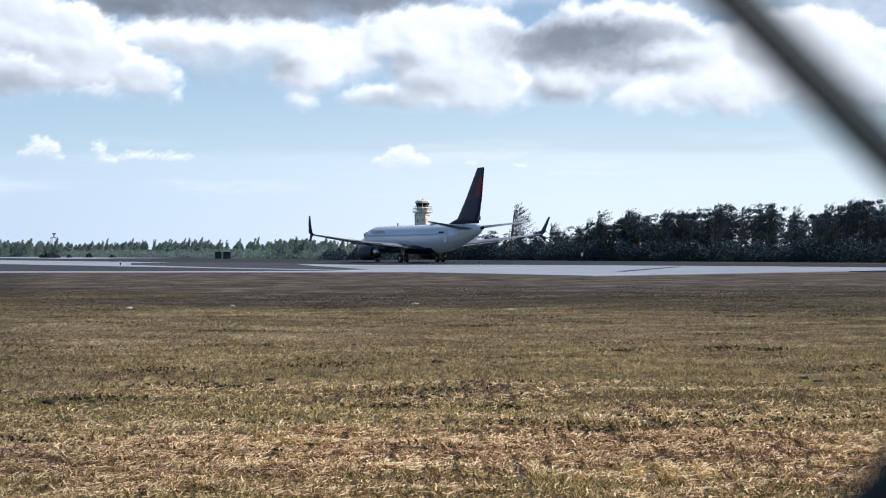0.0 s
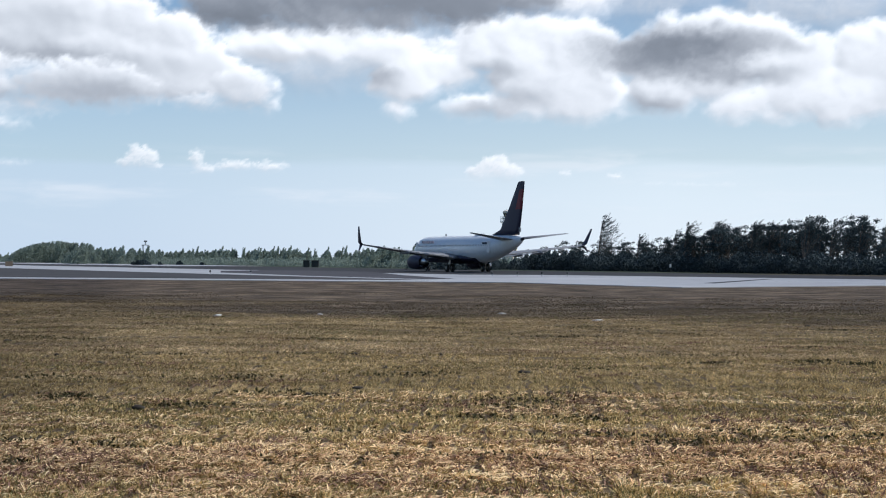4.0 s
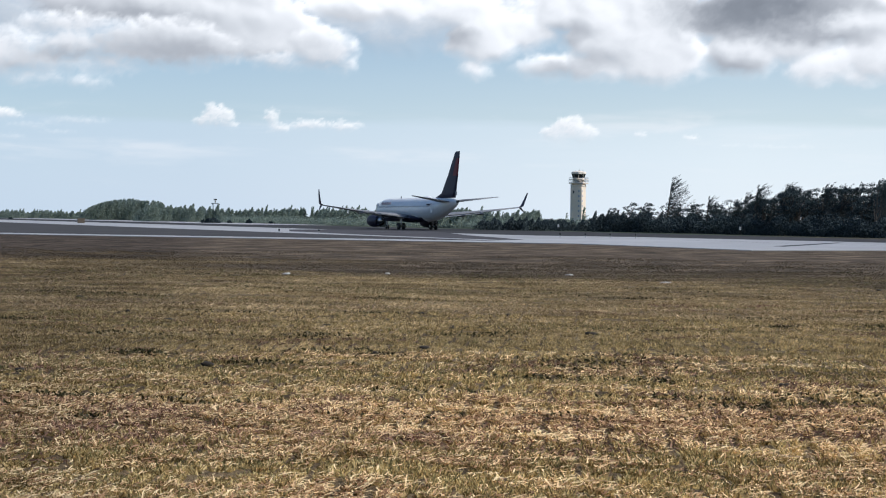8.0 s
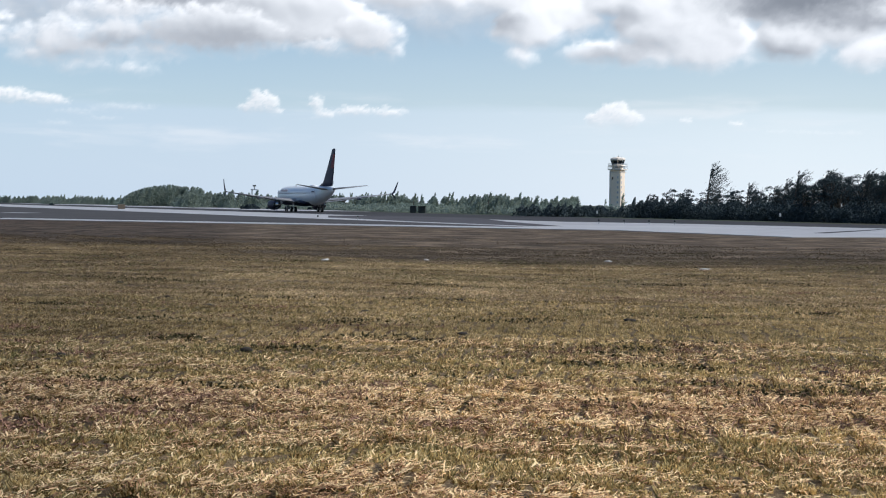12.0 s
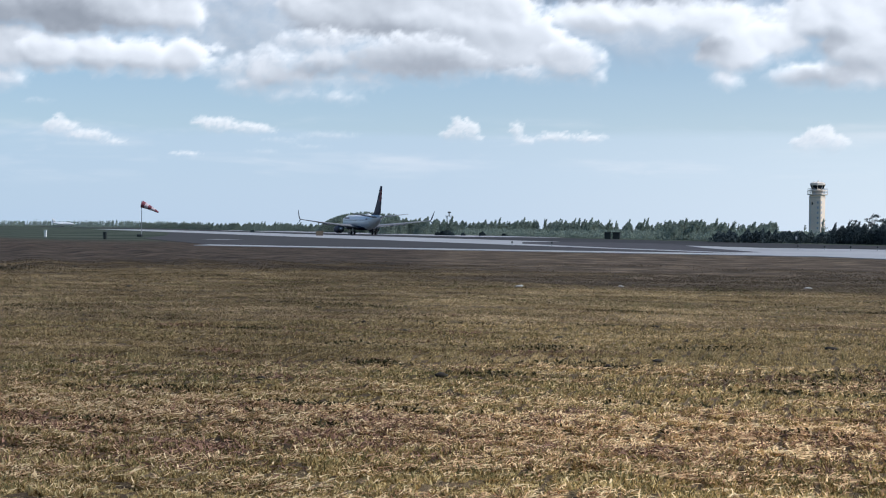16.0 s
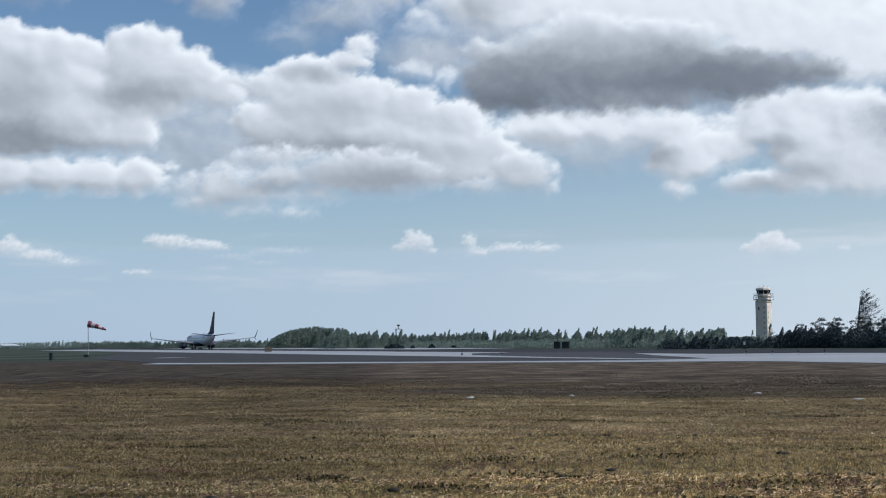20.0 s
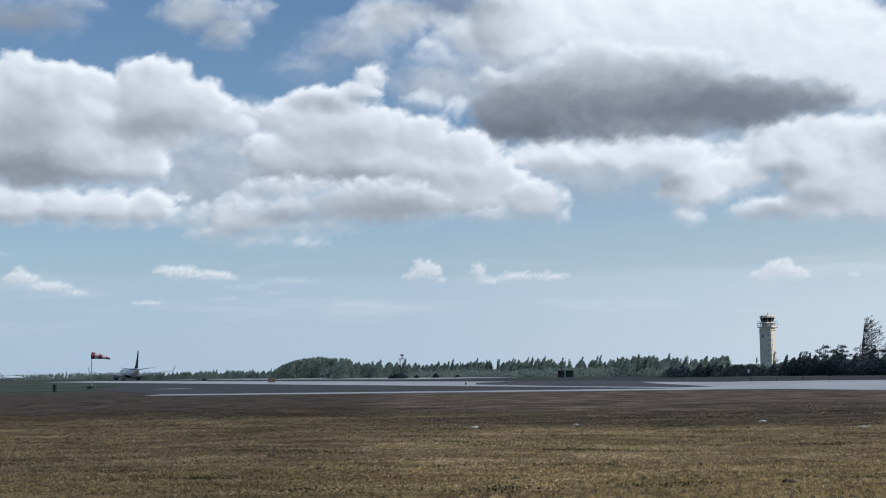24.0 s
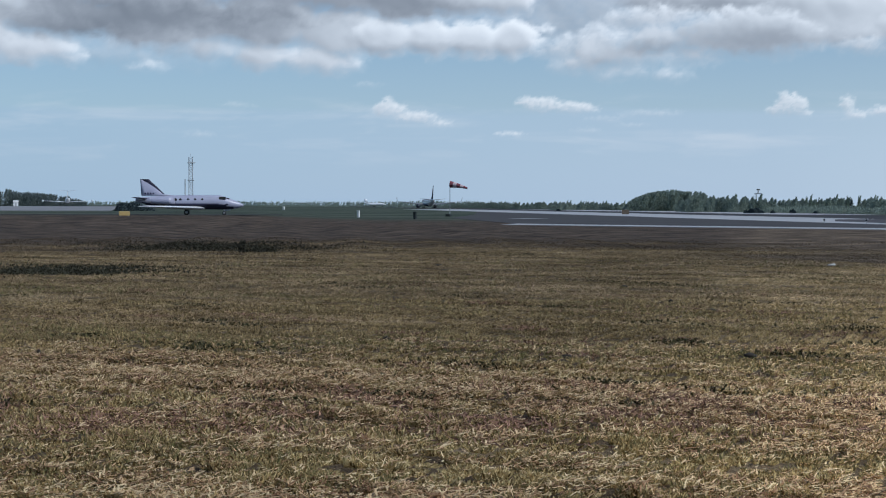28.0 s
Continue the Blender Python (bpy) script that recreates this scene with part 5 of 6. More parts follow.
def undergrowth(name, n0, n1, u0, u1, h, count, mat, size, label):
    u = rng.uniform(u0, u1, count)
    n = n0 + (n1 - n0) * rng.uniform(0, 1, count)
    top = h * (0.65 + 0.35 * np.sin(u * 0.9 + 2 * np.sin(u * 0.31)) * np.sin(u * 0.37 + n))
    z = rng.uniform(0, 1, count) ** 0.8 * np.abs(top)
    co = n[:, None] * np.array(N)[None] + u[:, None] * np.array(U)[None]
    co[:, 2] = z
    return tagged(new(name, leaf_mesh(name, co, size, mat, 0.0, 0.55)), label, "undergrowth", kind="stuff")


undergrowth("undergrowth", 145, 152, 60, 235, 3.2, 150000, LEAF_DARK, 0.145, "dense dark scrub at the foot of the trees")
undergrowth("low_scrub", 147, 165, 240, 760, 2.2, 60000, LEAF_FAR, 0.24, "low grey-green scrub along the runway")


def weed_strip(name, az0, az1, r, depth, h, count, label):
    """A ragged strip of dark weeds; along the bank it stands in for the slope's shade."""
    az, rr = (az0 + az1) / 2 + (az1 - az0) * 0.25 * rng.normal(size=count), r + 0.3 * depth * rng.normal(size=count)
    x, y = rr * np.sin(np.radians(az)), rr * np.cos(np.radians(az))
    keep = patch(x, y, 2.4) + 0.3 * rng.uniform(-1, 1, count) > 0.55
    x, y = x[keep], y[keep]
    z = height(x, y) + rng.uniform(0, 1, len(x)) * h * (0.3 + patch(x, y, 1.1))
    return tagged(new(name, leaf_mesh(name, np.stack([x, y, z], -1), 0.05, WEED, 0.3, 0.4)), label, "weeds", kind="stuff")


weed_strip("bank_weeds", -37.5, -28.5, 77, 12.0, 0.16, 16000, "dark weeds standing in for shade along the edge of the bank")
weed_strip("ditch_weeds", -43, -34.5, 51, 6.0, 0.13, 14000, "dark weeds in a shallow ditch")


# ---- windsock, posts, boards, mast, far aircraft ----
def build_windsock():
    root = empty("windsock", Matrix.Translation(polar(-24.37, 280, -0.3)), "red and white windsock streaming from a pale pole", "windsock")
    part("pole", rod(bmesh.new(), (0, 0, 0), (0, 0, 6.6), 0.08, 0.05), STEEL, root, "pale slim pole")
    part("base", box(bmesh.new(), (-0.7, -0.4, 0), (0.15, 0.4, 0.75), 0.05), DARK_BOX, root, "dark base box")
    sock = part("sock_frame", rod(bmesh.new(), (0, 0, -0.65), (0, 0, 0.65), 0.05), STEEL, root, "steel hoop frame that swings in the wind")
    sock.location = (0.05, 0, 6.05)
    rings = []
    for k in range(11):
        t = k / 10
        rings.append([(0.08 + 3.3 * t, 0.62 * (1 - 0.76 * t) * math.cos(a), -0.05 * t - 0.28 * t * t + 0.62 * (1 - 0.76 * t) * math.sin(a)) for a in np.linspace(0, 2 * math.pi, 14, False)])
    for k in range(5):
        part("sock_band", loft(bmesh.new(), rings[2 * k:2 * k + 3], False), ORANGE if k % 2 == 0 else PALE_CLOTH, sock, "faded red fabric band" if k % 2 == 0 else "pale fabric band", True)
    return sock


wind_sock = build_windsock()


def board(name, p, turn, w, h, lift, mat, label, category):
    root = empty(name, Matrix.Translation(p) @ pose(0, 0, 0, 0, 0, turn), label, category)
    part("panel", box(bmesh.new(), (-w / 2, -0.12, lift), (w / 2, 0.12, lift + h), 0.03), mat, root)
    for s in (-0.36, 0.36):
        part("leg", rod(bmesh.new(), (s * w, 0, 0), (s * w, 0, lift + 0.05), 0.05), STEEL, root)
    return root


board("taxiway_sign", polar(-36.14, 187, 0.66), 36, 1.25, 0.50, 0.10, YELLOW, "small yellow sign board on the grass", "sign")
board("distance_board", polar(-17.97, 345, 0.0), 18, 1.55, 1.0, 0.12, BROWN_BOARD, "back of a grey sign board beside the runway", "sign")


def post(name, p, w, h, mat, label):
    root = empty(name, Matrix.Translation(p), label, "post")
    part("body", box(bmesh.new(), (-w / 2, -w / 2, 0), (w / 2, w / 2, h), 0.04), mat, root)
    part("cap", box(bmesh.new(), (-w * 0.62, -w * 0.62, h), (w * 0.62, w * 0.62, h + 0.08), 0.02), mat, root)
    return root


post("marker_post", polar(-27.72, 255, 0.0), 0.36, 1.1, WHITE_POST, "white painted marker post in the grass")
post("equipment_box", polar(-25.65, 228, 0.0), 0.42, 1.0, DARK_BOX, "dark equipment box in the grass")
post("marker_post", polar(-30.44, 420, 0.7), 0.5, 0.8, WHITE_POST, "small white marker post far across the grass")
for az, r in ((-0.72, 255), (5.82, 232), (13.6, 215)):
    root = empty("marker_stake", Matrix.Translation(polar(az, r)), "dark stake with a white marker head before the scrub", "post")
    part("stake", rod(bmesh.new(), (0, 0, 0), (0, 0, 0.8), 0.05, seg=6), DARK_BOX, root)
    part("head", box(bmesh.new(), (-0.14, -0.06, 0.72), (0.14, 0.06, 1.22), 0.03), WHITE_POST, root, "white marker head")
for az, w in ((-7.44, 1.25), (-7.12, 1.5)):
    post("equipment_shed", polar(az, 335, 0), w, 1.4, DARK_BOX, "dark equipment shed at the wood's edge")
for az, r in ((-0.65, 174), (0.27, 174), (1.17, 174), (2.09, 174), (-10.92, 188), (-9.47, 186)):
    root = empty("edge_light", Matrix.Translation(polar(az, r, 0.03)), "small dark runway edge light on a stalk", "runway light", "runway edge lights")
    part("stalk", rod(bmesh.new(), (0, 0, 0), (0, 0, 0.30), 0.04), STEEL, root)
    part("lamp_head", loft(bmesh.new(), [[(r * math.cos(a), r * math.sin(a), z) for a in np.linspace(0, 2 * math.pi, 8, False)] for r, z in ((0.09, 0.30), (0.12, 0.38), (0.07, 0.52))]), DARK_BOX, root)


def build_mast():
    root = empty("lattice_mast", Matrix.Translation(polar(-33.78, 640, 0.7)) @ pose(0, 0, 0, 0, 0, 33.8), "pale steel lattice mast with platforms", "mast")
    h, w = 20.5, 0.85
    for sx in (-1, 1):
        for sy in (-1, 1):
            part("leg", rod(bmesh.new(), (sx * w, sy * w, 0), (sx * w * 0.8, sy * w * 0.8, h), 0.13), STEEL, root)
    for k in range(12):
        z = k * h / 12
        b = bmesh.new()
        for a, c in (((-w, -w), (w, -w)), ((w, -w), (w, w)), ((w, w), (-w, w)), ((-w, w), (-w, -w))):
            rod(b, (*a, z), (*c, z + h / 12), 0.06, seg=5)
            rod(b, (*a, z), (*c, z), 0.06, seg=5)
        part("bracing", b, STEEL, root)
    for z in (11.0, 18.0):
        part("platform", box(bmesh.new(), (-1.3, -1.3, z), (1.3 if z < 15 else 1.9, 1.3, z + 0.3), 0.05), STEEL, root)
    part("side_mast", rod(bmesh.new(), (-2.3, 0, 0), (-2.3, 0, 11.5), 0.2), STEEL, root)
    part("top_aerial", rod(bmesh.new(), (0, 0, h), (0, 0, h + 1.5), 0.07), STEEL, root)


build_mast()


def build_radar():
    root = empty("radar_stand", Matrix.Translation(polar(-13.23, 700, 0)), "small radar aerial on a steel stand above the trees", "radar")
    for sx in (-1, 1):
        for sy in (-1, 1):
            part("leg", rod(bmesh.new(), (sx * 1.3, sy * 1.3, 0), (sx * 1.1, sy * 1.1, 7.2), 0.12), STEEL, root)
    part("deck", box(bmesh.new(), (-1.4, -1.4, 7.2), (1.4, 1.4, 7.5), 0.05), STEEL, root)
    part("pedestal", rod(bmesh.new(), (0, 0, 7.5), (0, 0, 8.75), 0.3), STEEL, root)
    return part("aerial", box(bmesh.new(), (-2.05, -0.3, 8.75), (2.05, 0.3, 9.35), 0.1), DARK_BOX, root, "dark bar-shaped radar aerial that turns")


radar_aerial = build_radar()


def far_aircraft(name, p, turn, s, label, tail_high):
    root = empty(name, Matrix.Translation(p) @ pose(0, 0, 0, 0, 0, turn), label, "airplane")
    part("fuselage", loft(bmesh.new(), [hoop(y * s, 0, z * s, a * s, a * s, 16) for y, z, a in ((6, 1.4, 0.05), (5.2, 1.45, 0.4), (3.5, 1.6, 0.75), (-2, 1.65, 0.75), (-5, 1.9, 0.35), (-6.3, 2.1, 0.08))]), HULL, root, "", True)
    for q in (-1, 1):
        part("wing", wing_skin([((q * 0.4 * s, 1.2 * s, 1.2 * s), 2.0 * s), ((q * 6.6 * s, 0.0, 1.5 * s), 1.0 * s)], (0.12, 0.1)), HULL, root, "", True)
        part("tip_tank", loft(bmesh.new(), [hoop(y * s, q * 6.7 * s, 1.5 * s, a * s, a * s, 10) for y, a in ((1.6, 0.04), (0.8, 0.3), (-1.2, 0.3), (-2.2, 0.04))]), HULL, root, "", True)
        part("tailplane", wing_skin([((q * 0.1 * s, -5.0 * s, tail_high * s), 1.3 * s), ((q * 2.2 * s, -5.6 * s, (tail_high + 0.1) * s), 0.8 * s)], (0.09, 0.09)), HULL, root)
        part("wheel", rod(bmesh.new(), (q * 1.3 * s - 0.1, -0.6 * s, 0.3 * s), (q * 1.3 * s + 0.1, -0.6 * s, 0.3 * s), 0.3 * s), RUBBER, root)
        part("gear_leg", rod(bmesh.new(), (q * 1.3 * s, -0.6 * s, 0.3 * s), (q * 1.3 * s, -0.6 * s, 1.3 * s), 0.07), METAL, root)
    part("nose_wheel", rod(bmesh.new(), (-0.1, 4.2 * s, 0.25 * s), (0.1, 4.2 * s, 0.25 * s), 0.25 * s), RUBBER, root)
    part("nose_leg", rod(bmesh.new(), (0, 4.2 * s, 0.25 * s), (0, 4.2 * s, 1.3 * s), 0.06), METAL, root)
    part("tail_fin", loft(bmesh.new(), [foil(p2, c, 0.1, "x") for p2, c in (((0, -3.6 * s, 2.0 * s), 2.4 * s), ((0, -5.0 * s, 4.3 * s), 1.2 * s))]), HULL, root, "", True)
    return root


far_aircraft("parked_jet", polar(-38.12, 985, 0.78), 38, 2.2, "small white jet with tip tanks seen end on, far off", 4.2)
far_aircraft("parked_plane", polar(-27.1, 900, 0.7), -75, 1.05, "small white aeroplane parked far across the field", 2.3)
slab("west_apron", [(-330, 325), (-29, 325), (-80, 1005), (-330, 1005)], 0.78, WORN, "pale concrete taxiway far in the west", "taxiway")
slab("west_taxiway", [(-60, 212), (-1, 204), (4, 214), (-60, 226)], 0.74, ASPHALT, "dark asphalt taxiway on the western bank", "taxiway")


def bush(name, p, w, h, count, mat, label, leaf=0.05):
    root = empty(name, Matrix.Translation(p), label, "bush")
    q = rng.normal(size=(count, 3))
    q /= np.linalg.norm(q, axis=1)[:, None]
    q[:, 2] = np.abs(q[:, 2])
    q *= rng.uniform(0.35, 1.0, (count, 1)) ** 0.4 * np.array([w / 2, w / 3, h]) * (1 + 0.12 * np.sin(7 * q[:, :1] + 5 * q[:, 1:2]))
    leaves = new("leaves", leaf_mesh("leaves", q, max(leaf, h * 0.07), mat, 0.0, 0.6))
    leaves.parent = root
    b = bmesh.new()
    for k in range(7):
        a = k * 0.9
        rod(b, (0, 0, -0.1), (w * 0.3 * math.cos(a), w * 0.2 * math.sin(a), h * 0.7), 0.02 * h, 0.006 * h, 5)
    part("stems", b, BARK, root)
    return root


def far_hut():
    root = empty("hut", Matrix.Translation(polar(-39.9, 940, 0.78)) @ pose(0, 0, 0, 0, 0, 40), "small white hut far across the apron", "hut")
    part("wall", box(bmesh.new(), (-1.4, -1.2, 0), (1.4, 1.2, 2.7), 0.04), WHITE_POST, root)
    part("roof", loft(bmesh.new(), [[(-1.6, -1.4, 2.7), (1.6, -1.4, 2.7), (1.6, 1.4, 2.7), (-1.6, 1.4, 2.7)], [(-1.5, -0.2, 3.4), (1.5, -0.2, 3.4), (1.5, 0.2, 3.4), (-1.5, 0.2, 3.4)]]), WHITE_POST, root)
    part("door", box(bmesh.new(), (-0.5, -1.26, 0), (0.4, -1.19, 2.0), 0.02), STEEL, root)


far_hut()
bush("bush", polar(-35.85, 330, 0.7), 9.6, 1.9, 3600, LEAF_DARK, "broad dark rounded bush on the western field")
bush("bush", polar(-31.9, 68, 0.0), 0.5, 0.55, 350, WEED, "small dark weed standing in the grass")
bush("bush", polar(-31.2, 70, 0.0), 1.4, 0.3, 500, WEED, "low dark weed in the grass")
for az, r, w, h in ((-13.66, 420, 1.3, 0.9), (-13.33, 420, 4.2, 1.35), (-12.72, 422, 1.2, 0.7), (-12.02, 420, 1.7, 1.1), (-11.2, 424, 1.5, 0.7), (-20.4, 520, 1.6, 0.7)):
    bush("bush", polar(az, r, 0.0), w, h, int(900 * w), LEAF_DARK, "dark bush at the runway's far side", 0.14)


# ---- the near field: blades, cut straw, clods, pale stones ----
def swath(y):
    """Rows in which the mower has left its straw."""
    return 0.95 * np.exp(-((y - 17.0) / 1.3) ** 2) + 0.5 * np.exp(-((y - 25.5) / 1.2) ** 2) + 0.5 * np.exp(-((y - 36.0) / 1.6) ** 2)


def green_row(y):
    """Rows that the mower has left longer and greener."""
    return 0.6 * np.exp(-((y - 13.9) / 0.5) ** 2) + 0.6 * np.exp(-((y - 21.3) / 1.0) ** 2) + 0.5 * np.exp(-((y - 30.5) / 1.3) ** 2)


def blades(name, r0, r1, count, length, width, upright, mat, label, grain=1.2, bare=0.2, bent=False):
    """Grass blades, thinning out with distance; bent ones have a knee."""
    az = np.radians(rng.uniform(-43, 18, count))
    r = r0 * (r1 / r0) ** rng.uniform(0, 1, count)
    x, y = r * np.sin(az), r * np.cos(az)
    keep = rng.uniform(0, 1, count) < np.clip(patch(x, y, grain) * 1.7 - bare + (swath(y + 1.5 * patch(x, y, 5.0)) if upright < 0.5 else 0.0) + (green_row(y + 1.2 * patch(x, y, 4.0)) if name == "green_grass" else 0.0), 0.06, 1)
    # the blades thin out on the rough pasture
    keep &= rng.uniform(0, 1, count) < smooth(88, 60, r - 18 * smooth(-6, -26, x) + 30 * (patch(x, y, 6.0) - 0.5))
    x, y, r = x[keep], y[keep], r[keep]
    count = len(x)
    # tufts: pull blades towards clump centres
    i, j = np.floor(x / 0.30).astype(np.int64), np.floor(y / 0.30).astype(np.int64)
    h1, h2 = TABLE[(i * 73856093 ^ j * 19349663) & 65535], TABLE[(i * 83492791 ^ j * 49979687) & 65535]
    pull = 0.45 * h1 * smooth(46, 24, r)
    x, y = x + ((i + h2) * 0.30 - x) * pull, y + ((j + h1) * 0.30 - y) * pull
    z = height(x, y)
    L = length * rng.uniform(0.45, 1.5, count) * (0.5 + 1.2 * h2)
    W = width * rng.uniform(0.6, 1.4, count) * np.maximum(1.0, r / 24) ** (1.0 if upright > 0.5 else 0.6)
    t = rng.uniform(0, 2 * math.pi, count)
    lift = np.clip(upright + rng.normal(size=count) * (0.25 if upright > 0.5 else 0.16), 0.03, 1.2)
    dx, dy, dz = np.cos(t) * np.cos(lift), np.sin(t) * np.cos(lift), np.sin(lift)
    px, py = -y / np.hypot(x, y) , x / np.hypot(x, y)
    sx, sy = np.where(upright > 0.5, px, -np.sin(t)), np.where(upright > 0.5, py, np.cos(t))
    low = 0.0 if upright > 0.5 else 0.015 + 0.04 * rng.uniform(0, 1, count)
    b = np.stack([x, y, z + low], -1)
    side = np.stack([sx, sy, np.full(count, 0.25 if upright < 0.5 else 0.0)], -1) * W[:, None] / 2
    tip = b + np.stack([dx, dy, dz], -1) * L[:, None]
    if bent:
        knee = b + (tip - b) * 0.55 + np.stack([-dy, dx, np.full(count, 0.35)], -1) * (L * rng.uniform(-0.30, 0.30, count))[:, None]
        knee[:, 2] = np.maximum(knee[:, 2], b[:, 2] + 0.004)
        co = np.stack([b - side * 0.7, b + side * 0.7, knee + side, knee - side, tip], 1).reshape(-1, 3)
        corners = (np.arange(count) * 5)[:, None] + np.array([0, 1, 2, 3, 3, 2, 4])[None]
        starts = ((np.arange(count) * 7)[:, None] + np.array([0, 4])[None]).ravel()
    else:
        co = np.stack([b - side, b + side, tip], 1).reshape(-1, 3)
        corners, starts = np.arange(3 * count), np.arange(count) * 3
    me = bpy.data.meshes.new(name)
    me.vertices.add(len(co))
    me.vertices.foreach_set("co", co.ravel())
    me.loops.add(corners.size)
    me.loops.foreach_set("vertex_index", corners.ravel())
    me.polygons.add(len(starts))
    me.polygons.foreach_set("loop_start", starts)
    me.update(calc_edges=True)
    me.materials.append(mat)
    return tagged(new(name, me), label, "grass", kind="stuff")


blades("dry_grass", 10.5, 34, 700000, 0.038, 0.0145, 0.8, BLADE, "short dry brown-green grass blades", 0.45, 0.0)
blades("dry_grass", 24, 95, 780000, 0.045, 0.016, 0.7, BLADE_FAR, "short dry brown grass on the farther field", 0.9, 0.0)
blades("green_grass", 9.5, 60, 180000, 0.060, 0.013, 0.9, GREEN_BLADE, "greener tufts among the dry grass", 2.0, 0.62)
blades("golden_grass", 9.5, 21, 300000, 0.045, 0.0135, 0.70, GOLD_BLADE, "golden-green longer grass near the fence", 0.8, 0.2, True)
blades("cut_straw", 10.5, 24, 330000, 0.078, 0.0125, 0.11, STRAW, "loose pale straw lying on the mown field", 0.5, 0.68, True)
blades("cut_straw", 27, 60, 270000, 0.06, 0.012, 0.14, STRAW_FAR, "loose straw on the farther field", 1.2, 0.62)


def clumps(name, count, r0, r1, wide, deep, high, leaf, narrow, mat, label):
    """Low clumps drawn out along the mower's rows."""
    pts = []
    for k in range(count):
        az, r = radians(rng.uniform(-43, 18)), r0 * (r1 / r0) ** rng.uniform(0, 1)
        m, w = int(rng.uniform(60, 200)), wide * rng.uniform(0.4, 1.5) * (r / r0) ** 0.5
        x = r * math.sin(az) + w * rng.normal(size=m)
        y = r * math.cos(az) + deep * rng.normal(size=m) + 0.12 * np.sin(x * 2.1 + k)
        pts.append(np.stack([x, y, height(x, y) + high * rng.uniform(0, 1, m)], -1))
    return tagged(new(name, leaf_mesh(name, np.concatenate(pts), leaf, mat, 0.0, narrow)), label, "grass", kind="stuff")


clumps("olive_clumps", 130, 16, 72, 0.45, 0.12, 0.07, 0.032, 0.4, OLIVE, "dark olive weed clumps low in the mown grass")
clumps("thatch", 90, 14.2, 18.0, 0.5, 0.16, 0.05, 0.05, 0.14, THATCH, "reddish-brown matted thatch in the mower's swath")
clumps("thatch", 110, 13.5, 40, 0.35, 0.14, 0.045, 0.05, 0.14, THATCH, "reddish-brown matted thatch between the grass rows")


def pebble(name, p, w, h, mat, label, category):
    b = bmesh.new()
    bmesh.ops.create_icosphere(b, subdivisions=2, radius=1.0)
    for v in b.verts:
        k = 1 + 0.55 * noise.noise(v.co * 2.3 + Vector(p))
        v.co = Vector((v.co.x * w / 2 * k, v.co.y * w / 3 * k, max(v.co.z, -0.3) * h * k))
    ob = obj(name, b, mat, None, "", True)
    ob.location = p
    return tagged(ob, label, category)


pebble("stone", polar(-10.64, 55.5, 0.05), 0.27, 0.05, STONE, "flat pale limestone lying in the grass", "stone")
pebble("stone", polar(-6.94, 56.5, 0.05), 0.22, 0.04, STONE, "flat pale limestone lying in the grass", "stone")
pebble("stone", polar(3.2, 52.0, 0.03), 0.40, 0.04, STONE, "thin pale stone slab in the grass", "stone")
pebble("stone", polar(-0.3, 58.0, 0.03), 0.30, 0.04, STONE, "thin pale stone slab in the grass", "stone")
for k in range(45):
    az, r = rng.uniform(-42, 18), rng.uniform(14, 60)
    p = polar(az, r)
    p.z = float(height(p.x, p.y)) + 0.01
    pebble("clod", p, rng.uniform(0.08, 0.2) * (0.6 + r / 50), rng.uniform(0.03, 0.06), CLOD, "dark clod of earth among the dry grass", "clod")


# ---- chain-link fence right before the lens ----
def tube(bm, pts, r, k=5):
    """A bent wire through pts."""
    rings = []
    for i, p in enumerate(pts):
        d = (pts[min(i + 1, len(pts) - 1)] - pts[max(i - 1, 0)]).normalized()
        a = d.cross(Vector((0, 1, 0))).normalized()
        c = a.cross(d)
        rings.append([p + (a * math.cos(2 * math.pi * q / k) + c * math.sin(2 * math.pi * q / k)) * r for q in range(k)])
    return loft(bm, rings)


def build_fence():
    root = empty("chain_link_fence", Matrix.Translation((FENCE_X, FENCE_Y, 0)), "dark green vinyl-coated chain-link fence", "fence")
    pitch, rw = 0.076, 0.0018
    z0 = FENCE_Z - 55 * pitch / 2
    for k in range(-14, 15):
        for way in (1, -1):
            pts = [Vector(((k + 0.5 * way * (j % 2)) * pitch, 0.0014 * way * (1 if j % 2 else -1), z0 + j * pitch / 2)) for j in range(63)]
            pts[0].z -= 0.03
            part("wire", tube(bmesh.new(), pts, rw), FENCE_GREEN, root)


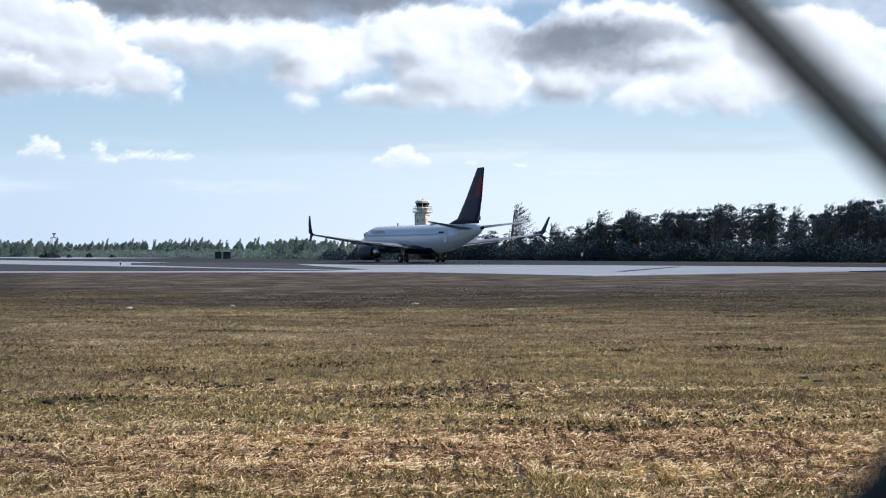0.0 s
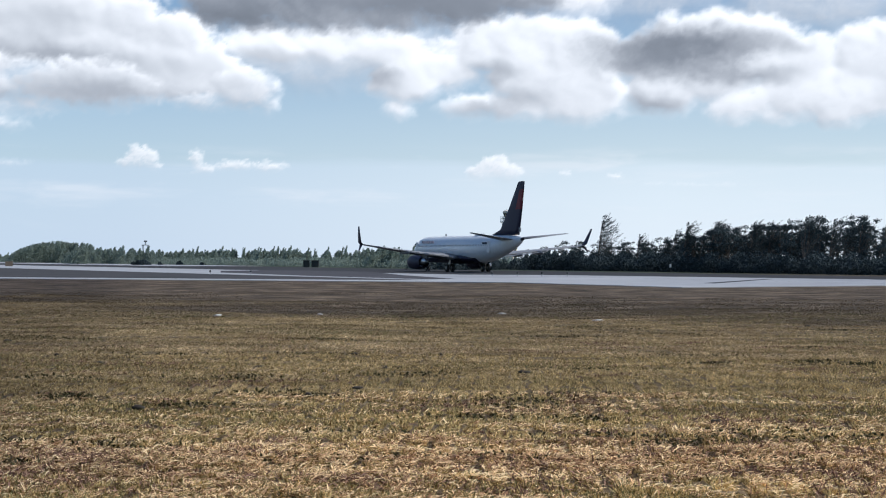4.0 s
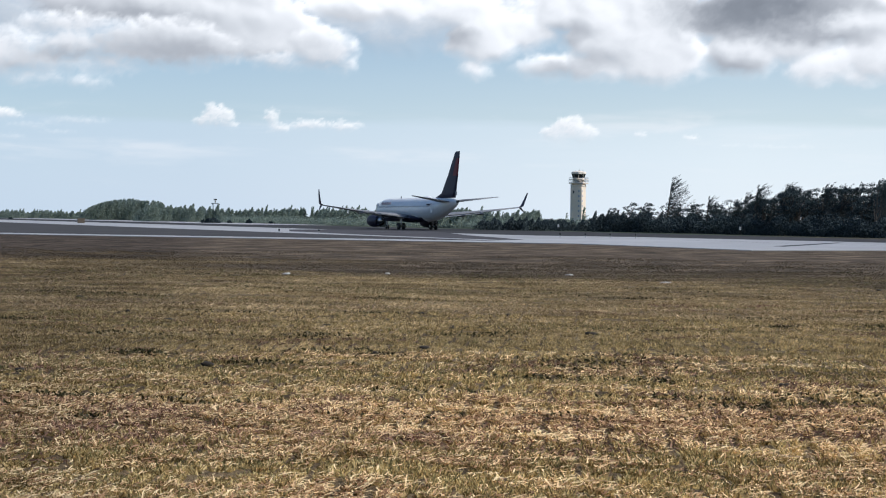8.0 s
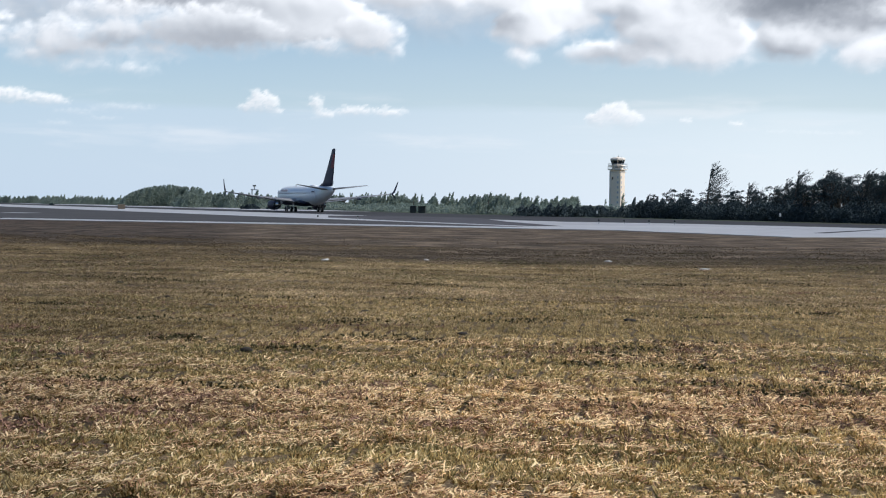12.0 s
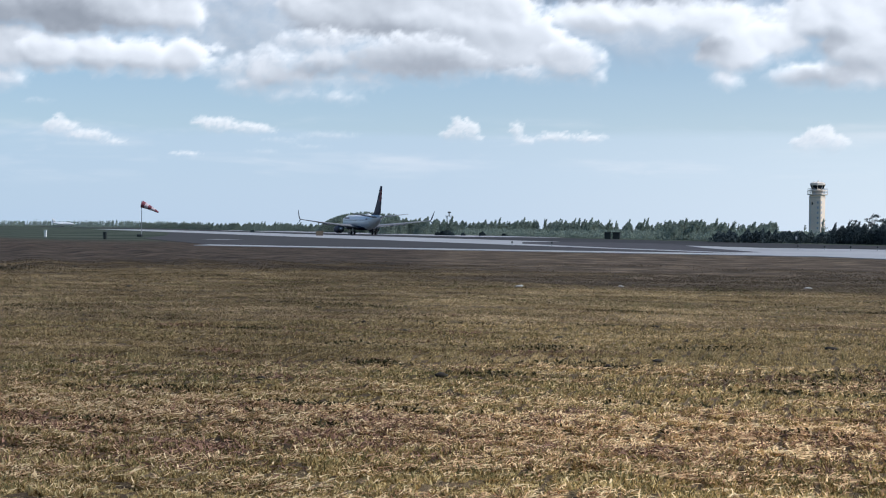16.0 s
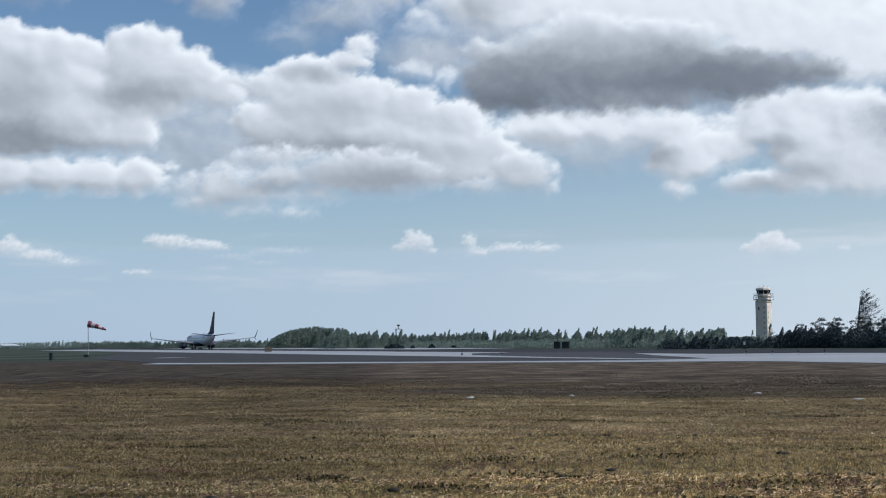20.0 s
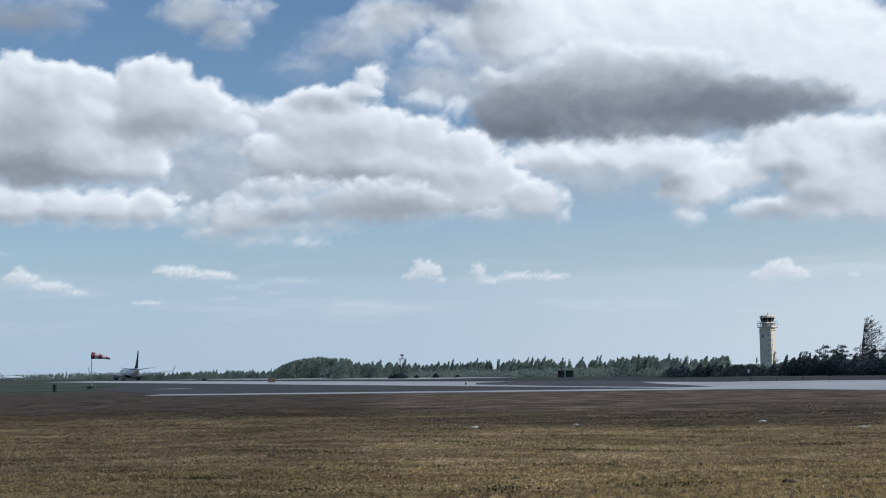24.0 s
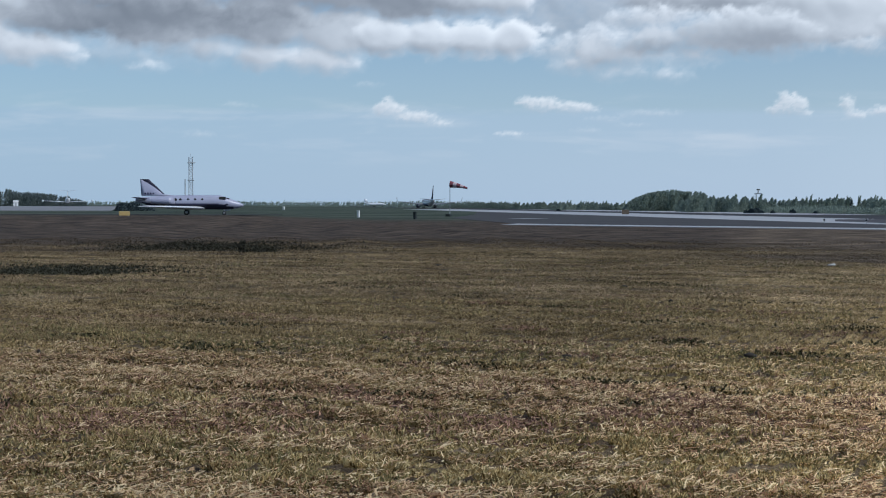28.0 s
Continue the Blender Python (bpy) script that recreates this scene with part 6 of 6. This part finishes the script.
FENCE_X, FENCE_Y, FENCE_Z = -0.003, 0.018, 2.1
build_fence()


# ---- what moves ----
def motions():
    tail_u = ((0, 166.9), (1, 168.1), (2, 169.9), (3, 173.2), (4, 178.1), (5, 184.7), (6, 193.2), (7, 203.6), (8, 215.9), (9, 229.8), (10, 245.3), (11, 262.4), (12, 282.1), (13, 305.7), (14, 329.5), (15, 353.7), (16, 378.9), (17, 406.8), (18, 438.4), (19, 472.9), (20, 507.8), (21, 542.2), (22, 578.6), (23, 613.8), (24, 653.4), (25, 697.3), (26, 737.7), (27, 783.1), (28, 841.7))  # the tail along the line of the roll
    path = radians(-32.9)  # the line of the roll
    ahead, aside = Vector((math.sin(path), math.cos(path), 0)), Vector((math.cos(path), -math.sin(path), 0))
    rows = []
    for t, u in tail_u:
        turn = radians(float(np.interp(t, (5, 8, 11, 14, 17, 20), (25.2, 25.8, 27.0, 29.0, 31.2, 32.9))))
        nose_way = Vector((-math.sin(turn), math.cos(turn), 0))
        rows.append((t, Matrix.Translation(aside * 117.1 + ahead * u + nose_way * 18.3 + Vector((0, 0, 0.04))) @ pose(0, 0, 0, 0, 0, math.degrees(turn))))
    walk(airliner, rows)
    # the windsock dips and lifts
    droop = ((0, 4), (2.5, 9), (5, 3), (7.5, 12), (10, 4), (12, 10), (14.2, 4), (14.8, 2), (15.4, 11), (16.0, 19), (16.4, 20), (16.7, 10), (17.2, 0), (17.8, 5), (18.4, 20), (19.0, 1), (19.6, 3), (20.2, 15), (20.8, 7), (22, 12), (23.2, 4), (25, 6), (26, 1), (27, 4), (28, 6))
    walk(wind_sock, [(t, pose(0.05, 0, 6.05, 0, a, 0)) for t, a in droop])
    # the radar turns once in four seconds
    walk(radar_aerial, [(0.4 * k, pose(0, 0, 0, 0, 0, 90 * (0.4 * k - 19.15) + 13)) for k in range(71)])
    for shell, rate in ((cloud_low, LOW_RATE), (cloud_high, HIGH_RATE)):
        walk(shell, [(t, pose(0, 0, 0, 0, 0, -rate * (t - 14))) for t in (0, 7, 14, 21, 28)])


motions()
